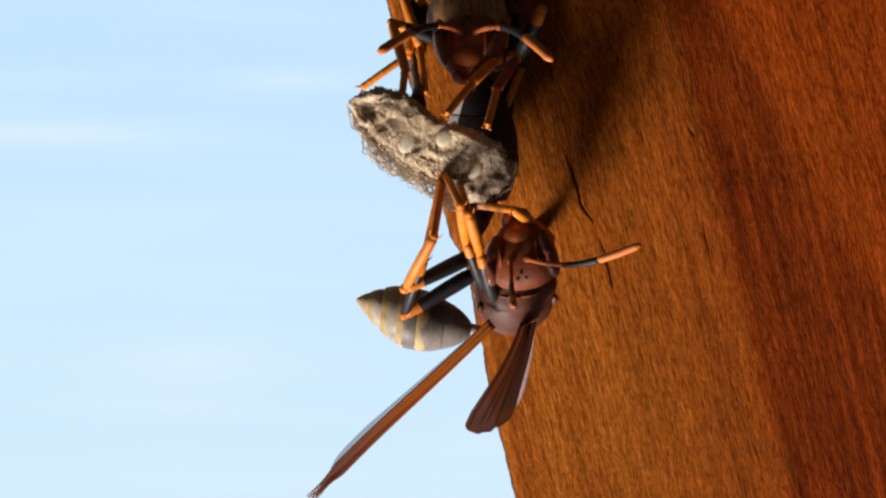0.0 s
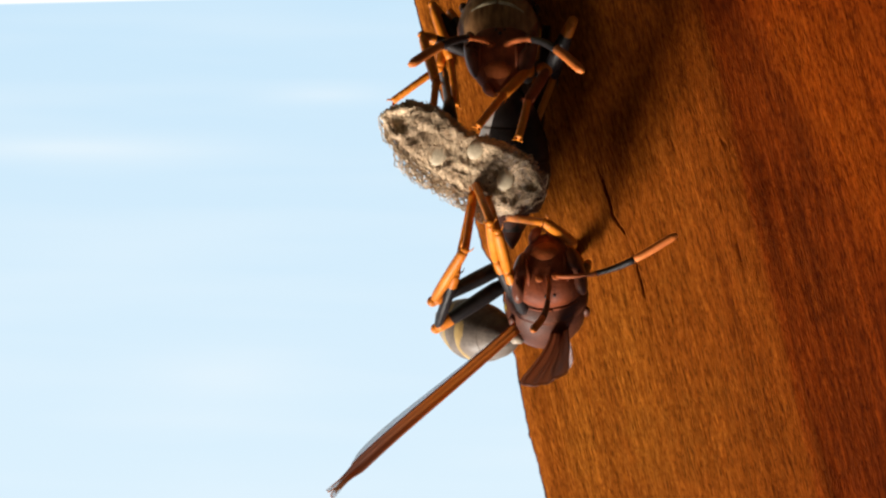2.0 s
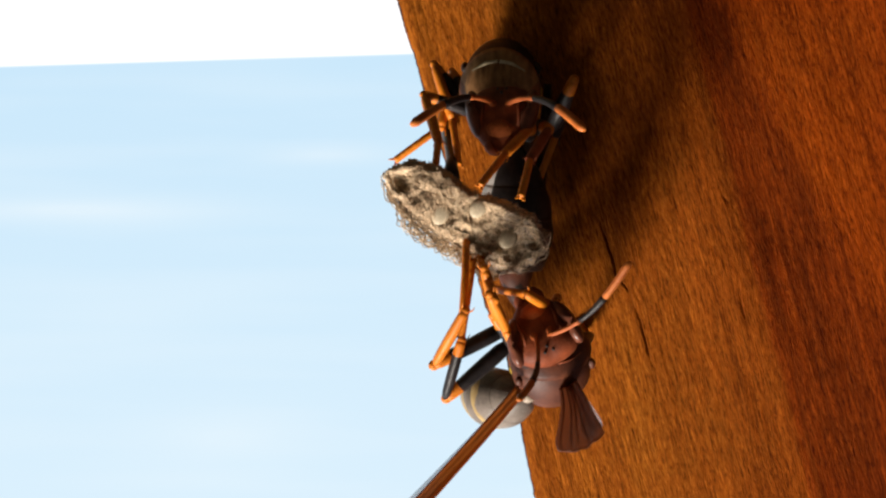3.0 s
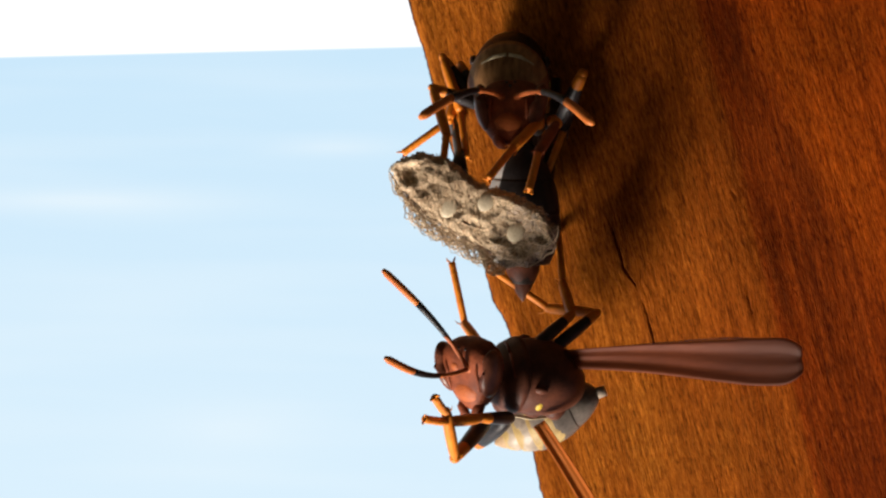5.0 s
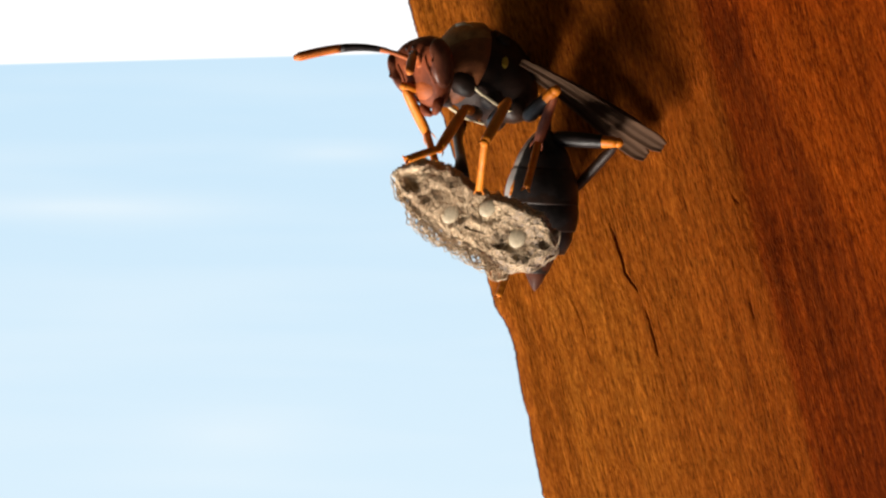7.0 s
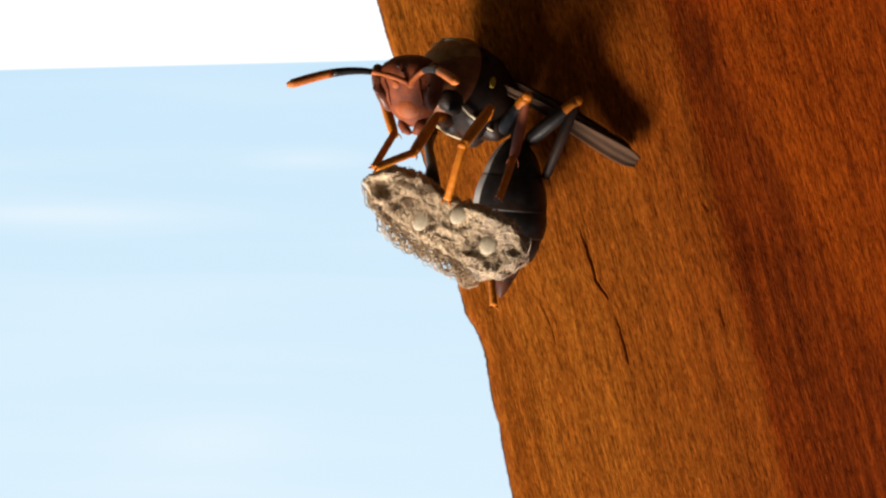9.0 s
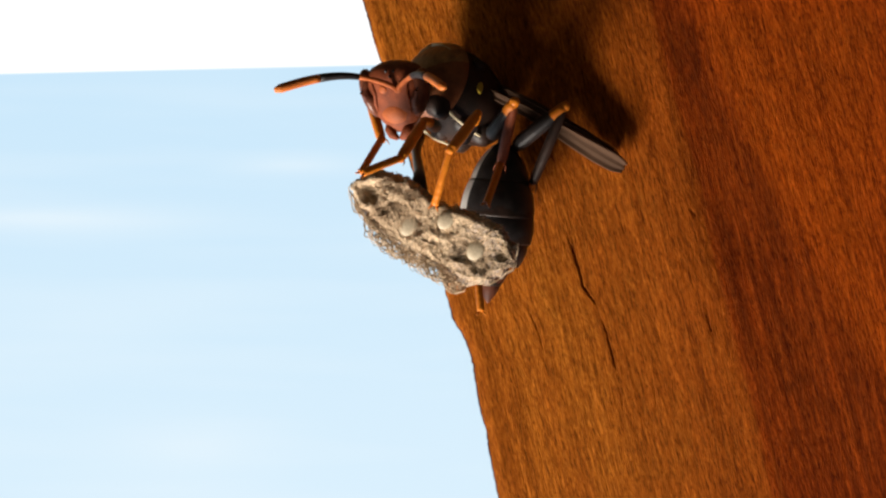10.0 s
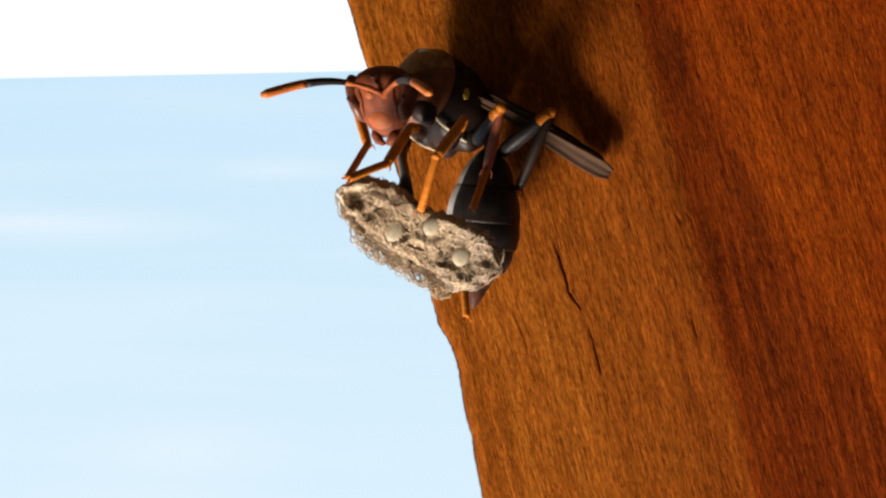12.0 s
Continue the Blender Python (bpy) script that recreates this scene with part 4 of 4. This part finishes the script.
def lower_moves():
    b, rows = LOWER_BODY, {}
    shift = -1.6

    def off(u, v, d):
        return at(u, v, d + shift)

    up = (0.1, -0.3, -1)
    body_rows(b, rows, 0.0, shift, head=facing(off(999, 562, -2.5), (-0.25, -0.9, 0.3), up), thorax=facing(off(986, 632, 1.2), (0.0, -0.8, 0.6), (0.15, -0.6, -0.8)),
              abdomen=facing(off(916, 694, 1.5), (0.98, -0.05, -0.11), (0.1, -0.3, -0.9)), antenna_near=((1024, 572, -3.4), (1172, 546, -7), Vector((0, 0, -1))),
              antenna_far=((990, 590, -4), (985, 650, -10), Vector((0, 0, -1))),
              wing_near=bone(off(946, 680, -1), off(632, 986, -3), Vector((0.48, 0.66, -0.54))), wing_far=bone(off(1012, 685, 0), off(933, 868, -12.2), Vector((1, -0.3, 0.3))))
    body_rows(b, rows, 1.5, shift, head=facing(off(996, 566, -2.5), (-0.22, -0.9, 0.3), up), thorax=facing(off(988, 630, 1.2), (0.0, -0.8, 0.6), (0.15, -0.6, -0.8)),
              abdomen=facing(off(932, 684, 1.0), (0.76, -0.64, -0.05), (0.1, -0.3, -0.9)), antenna_near=((1024, 566, -3.4), (1200, 512, -5), Vector((0, 0, -1))),
              antenna_far=((995, 590, -4), (985, 645, -10), Vector((0, 0, -1))),
              wing_near=bone(off(946, 658, -1), off(632, 932, -3.5), Vector((0.48, 0.66, -0.54))), wing_far=bone(off(1012, 672, 0), off(966, 772, -13.2), Vector((1, -0.3, 0.3))))
    for t in (0.0, 1.5):
        leg_rows(b, rows, t, {0: ((960, 600, -1), (1062, 494, -1), (985, 482, -1), (925, 474, 1)), 1: ((950, 640, -1), (925, 560, -1), (905, 490, -1), (888, 440, 1)),
                              2: ((935, 625, 0), (900, 540, -1), (890, 475, -1), (862, 420, 1)), 3: ((1030, 600, 2), (1050, 530, 1), (1010, 490, 1), (980, 440, 1)),
                              4: ((915, 560, 0), (793, 622, -1), (843, 530, -1), (860, 415, 1)), 5: ((920, 590, 0), (770, 682, -1), (826, 570, -1), (857, 420, 1))}, shift)
    body_rows(b, rows, 2.6, shift, head=facing(off(978, 578, -2.5), (-0.1, -0.9, 0.35), up), thorax=facing(off(980, 638, 1.2), (0.0, -0.8, 0.6), (0.15, -0.6, -0.8)),
              abdomen=facing(off(935, 692, 0.6), (0.55, -0.83, 0.0), (0.1, -0.3, -0.9)), antenna_near=((1012, 570, -3.4), (1146, 496, -7), Vector((0, 0, -1))),
              antenna_far=((975, 602, -4), (950, 690, -9), Vector((1, 0, -1))),
              wing_near=bone(off(915, 676, -1), off(640, 930, -5), Vector((0.48, 0.66, -0.54))), wing_far=bone(off(1008, 682, 0), off(990, 768, -13.2), Vector((1, -0.3, 0.3))))
    leg_rows(b, rows, 2.6, {0: ((950, 610, -1), (1040, 500, -1), (970, 490, -1), (900, 480, 1)), 1: ((940, 640, -1), (905, 580, -1), (890, 510, -1), (875, 450, 1)),
                            2: ((935, 625, 0), (890, 560, -1), (880, 490, -1), (860, 420, 1)), 3: ((1030, 600, 2), (1050, 590, 1), (1010, 540, 1), (990, 470, 1)),
                            4: ((905, 555, 0), (775, 622, -1), (838, 535, -1), (858, 415, 1)), 5: ((910, 585, 0), (773, 692, -1), (826, 580, -1), (860, 420, 1))}, shift)
    for t in (4.3, 4.5):
        body_rows(b, rows, t, shift, head=facing(off(965, 548, -2.5), (-0.7, -0.65, -0.25), (0.55, -0.3, 0.75)), thorax=facing(off(1030, 605, -0.2), (-0.6, -0.35, 0.6), (0.35, -0.85, 0.2)),
                  abdomen=facing(off(1010, 662, 0.8), (0.96, -0.15, 0.12), (0.1, -0.5, 0.85)), antenna_near=((985, 510, -3.6), (992, 420, -7), Vector((1, 0, 0))),
                  antenna_far=((960, 590, -3.8), (880, 575, -8), Vector((0, 0, -1))),
                  wing_near=bone(off(1035, 655, -1), off(1068, 960, -1.5), Vector((1, -0.3, 0))), wing_far=bone(off(1070, 560, 0), off(1250, 748, -10), Vector((0.7, -0.2, 0.7))))
        leg_rows(b, rows, t, {0: ((970, 620, -1), (900, 590, -1), (860, 570, -1), (808, 552, 1)), 1: ((985, 590, 0), (930, 500, -1), (895, 530, -1), (840, 528, 1)),
                              2: ((975, 610, 0), (920, 520, 1), (900, 500, 1), (865, 475, 1)), 3: ((1050, 560, 1), (1068, 515, 1), (1040, 510, 1), (995, 430, 1)),
                              4: ((935, 615, 0), (818, 680, -1), (813, 550, -1), (750, 475, -1)), 5: ((950, 630, 0), (843, 735, -1), (845, 600, -1), (815, 455, 1))}, shift)
    side_on = facing(off(1062, 690, 1.6), (0.9, -0.2, 0.34), (0.3, -0.5, 0.85))
    trailing = facing(off(1035, 700, -0.5), (-0.98, -0.05, -0.02), (0.05, -0.3, 0.95))
    hanging = facing(off(1020, 690, -0.5), (0.2, -0.3, 0.95), (0.9, -0.3, 0.2))
    for t, tip, low, tail in ((5.0, (1378, 640, -7.5), (1078, 955, -3), side_on), (5.1, (1398, 568, -7), (1135, 940, -4), side_on),
                              (5.2, (1240, 330, -1.5), (1300, 880, -4), hanging), (5.3, (1240, 330, -1.5), (1300, 880, -4), trailing), (12.0, (1240, 330, -1.5), (1300, 880, -4), trailing)):
        body_rows(b, rows, t, shift, head=facing(off(838, 652, -3.0), (-0.62, -0.7, -0.3), (0.05, -0.1, 1)), thorax=facing(off(950, 664, -0.6), (-0.85, -0.3, 0.1), (0.15, -0.6, 0.75)),
                  abdomen=tail, antenna_near=((836, 612, -4), (684, 482, -5), Vector((0.6, 0, -0.6))),
                  antenna_far=((804, 702, -4.5), (712, 634, -8.5), Vector((-0.4, 0, -1))),
                  wing_near=bone(off(955, 745, -2), off(*low), Vector((0.7, -0.3, 0.6))), wing_far=bone(off(1000, 632, -1), off(*tip), Vector((0, -0.1, 1))))
        leg_rows(b, rows, t, {0: ((905, 735, -2), (850, 736, -1), (800, 742, -1), (752, 738, -1)), 1: ((900, 660, 0), (860, 620, 1), (823, 570, 1), (798, 454, 1)),
                              2: ((935, 620, -1), (1011, 553, 1), (996, 500, 1), (986, 404, 1)), 3: ((970, 620, 0), (1056, 550, 1), (970, 542, 1), (866, 470, 1)),
                              4: ((860, 740, -2), (806, 806, -1), (790, 725, -1), (770, 700, -1)), 5: ((900, 735, 0), (848, 782, 1), (880, 740, 1), (900, 700, 1))}, shift)
    for ob, r in rows.items():
        walk(ob, r)
    # off over the viewer's head and down to the ground behind
    land = Matrix.Translation((0.4, -1.1, 0.0168))
    walk(LOWER, [(0, BASE), (5.2, BASE), (5.267, BASE @ pose(-0.0035, -0.017, -0.0015)), (5.3, BASE @ pose(-0.004, -0.021, -0.0022)), (5.334, BASE @ pose(-0.005, -0.022, -0.009)), (5.4, BASE @ pose(-0.008, -0.022, -0.04)), (5.6, BASE @ pose(-0.024, -0.02, -0.12)),
                 (5.8, pose(0.15, -0.5, 2.4, 12, 150, 0)), (6.0, pose(0.3, -0.9, 1.2, 8, 90, 0)), (6.2, pose(0.4, -1.1, 0.2, 0, 30, 0)), (6.3, land), (12.0, land)])


def motions():
    upper_moves()
    lower_moves()


motions()
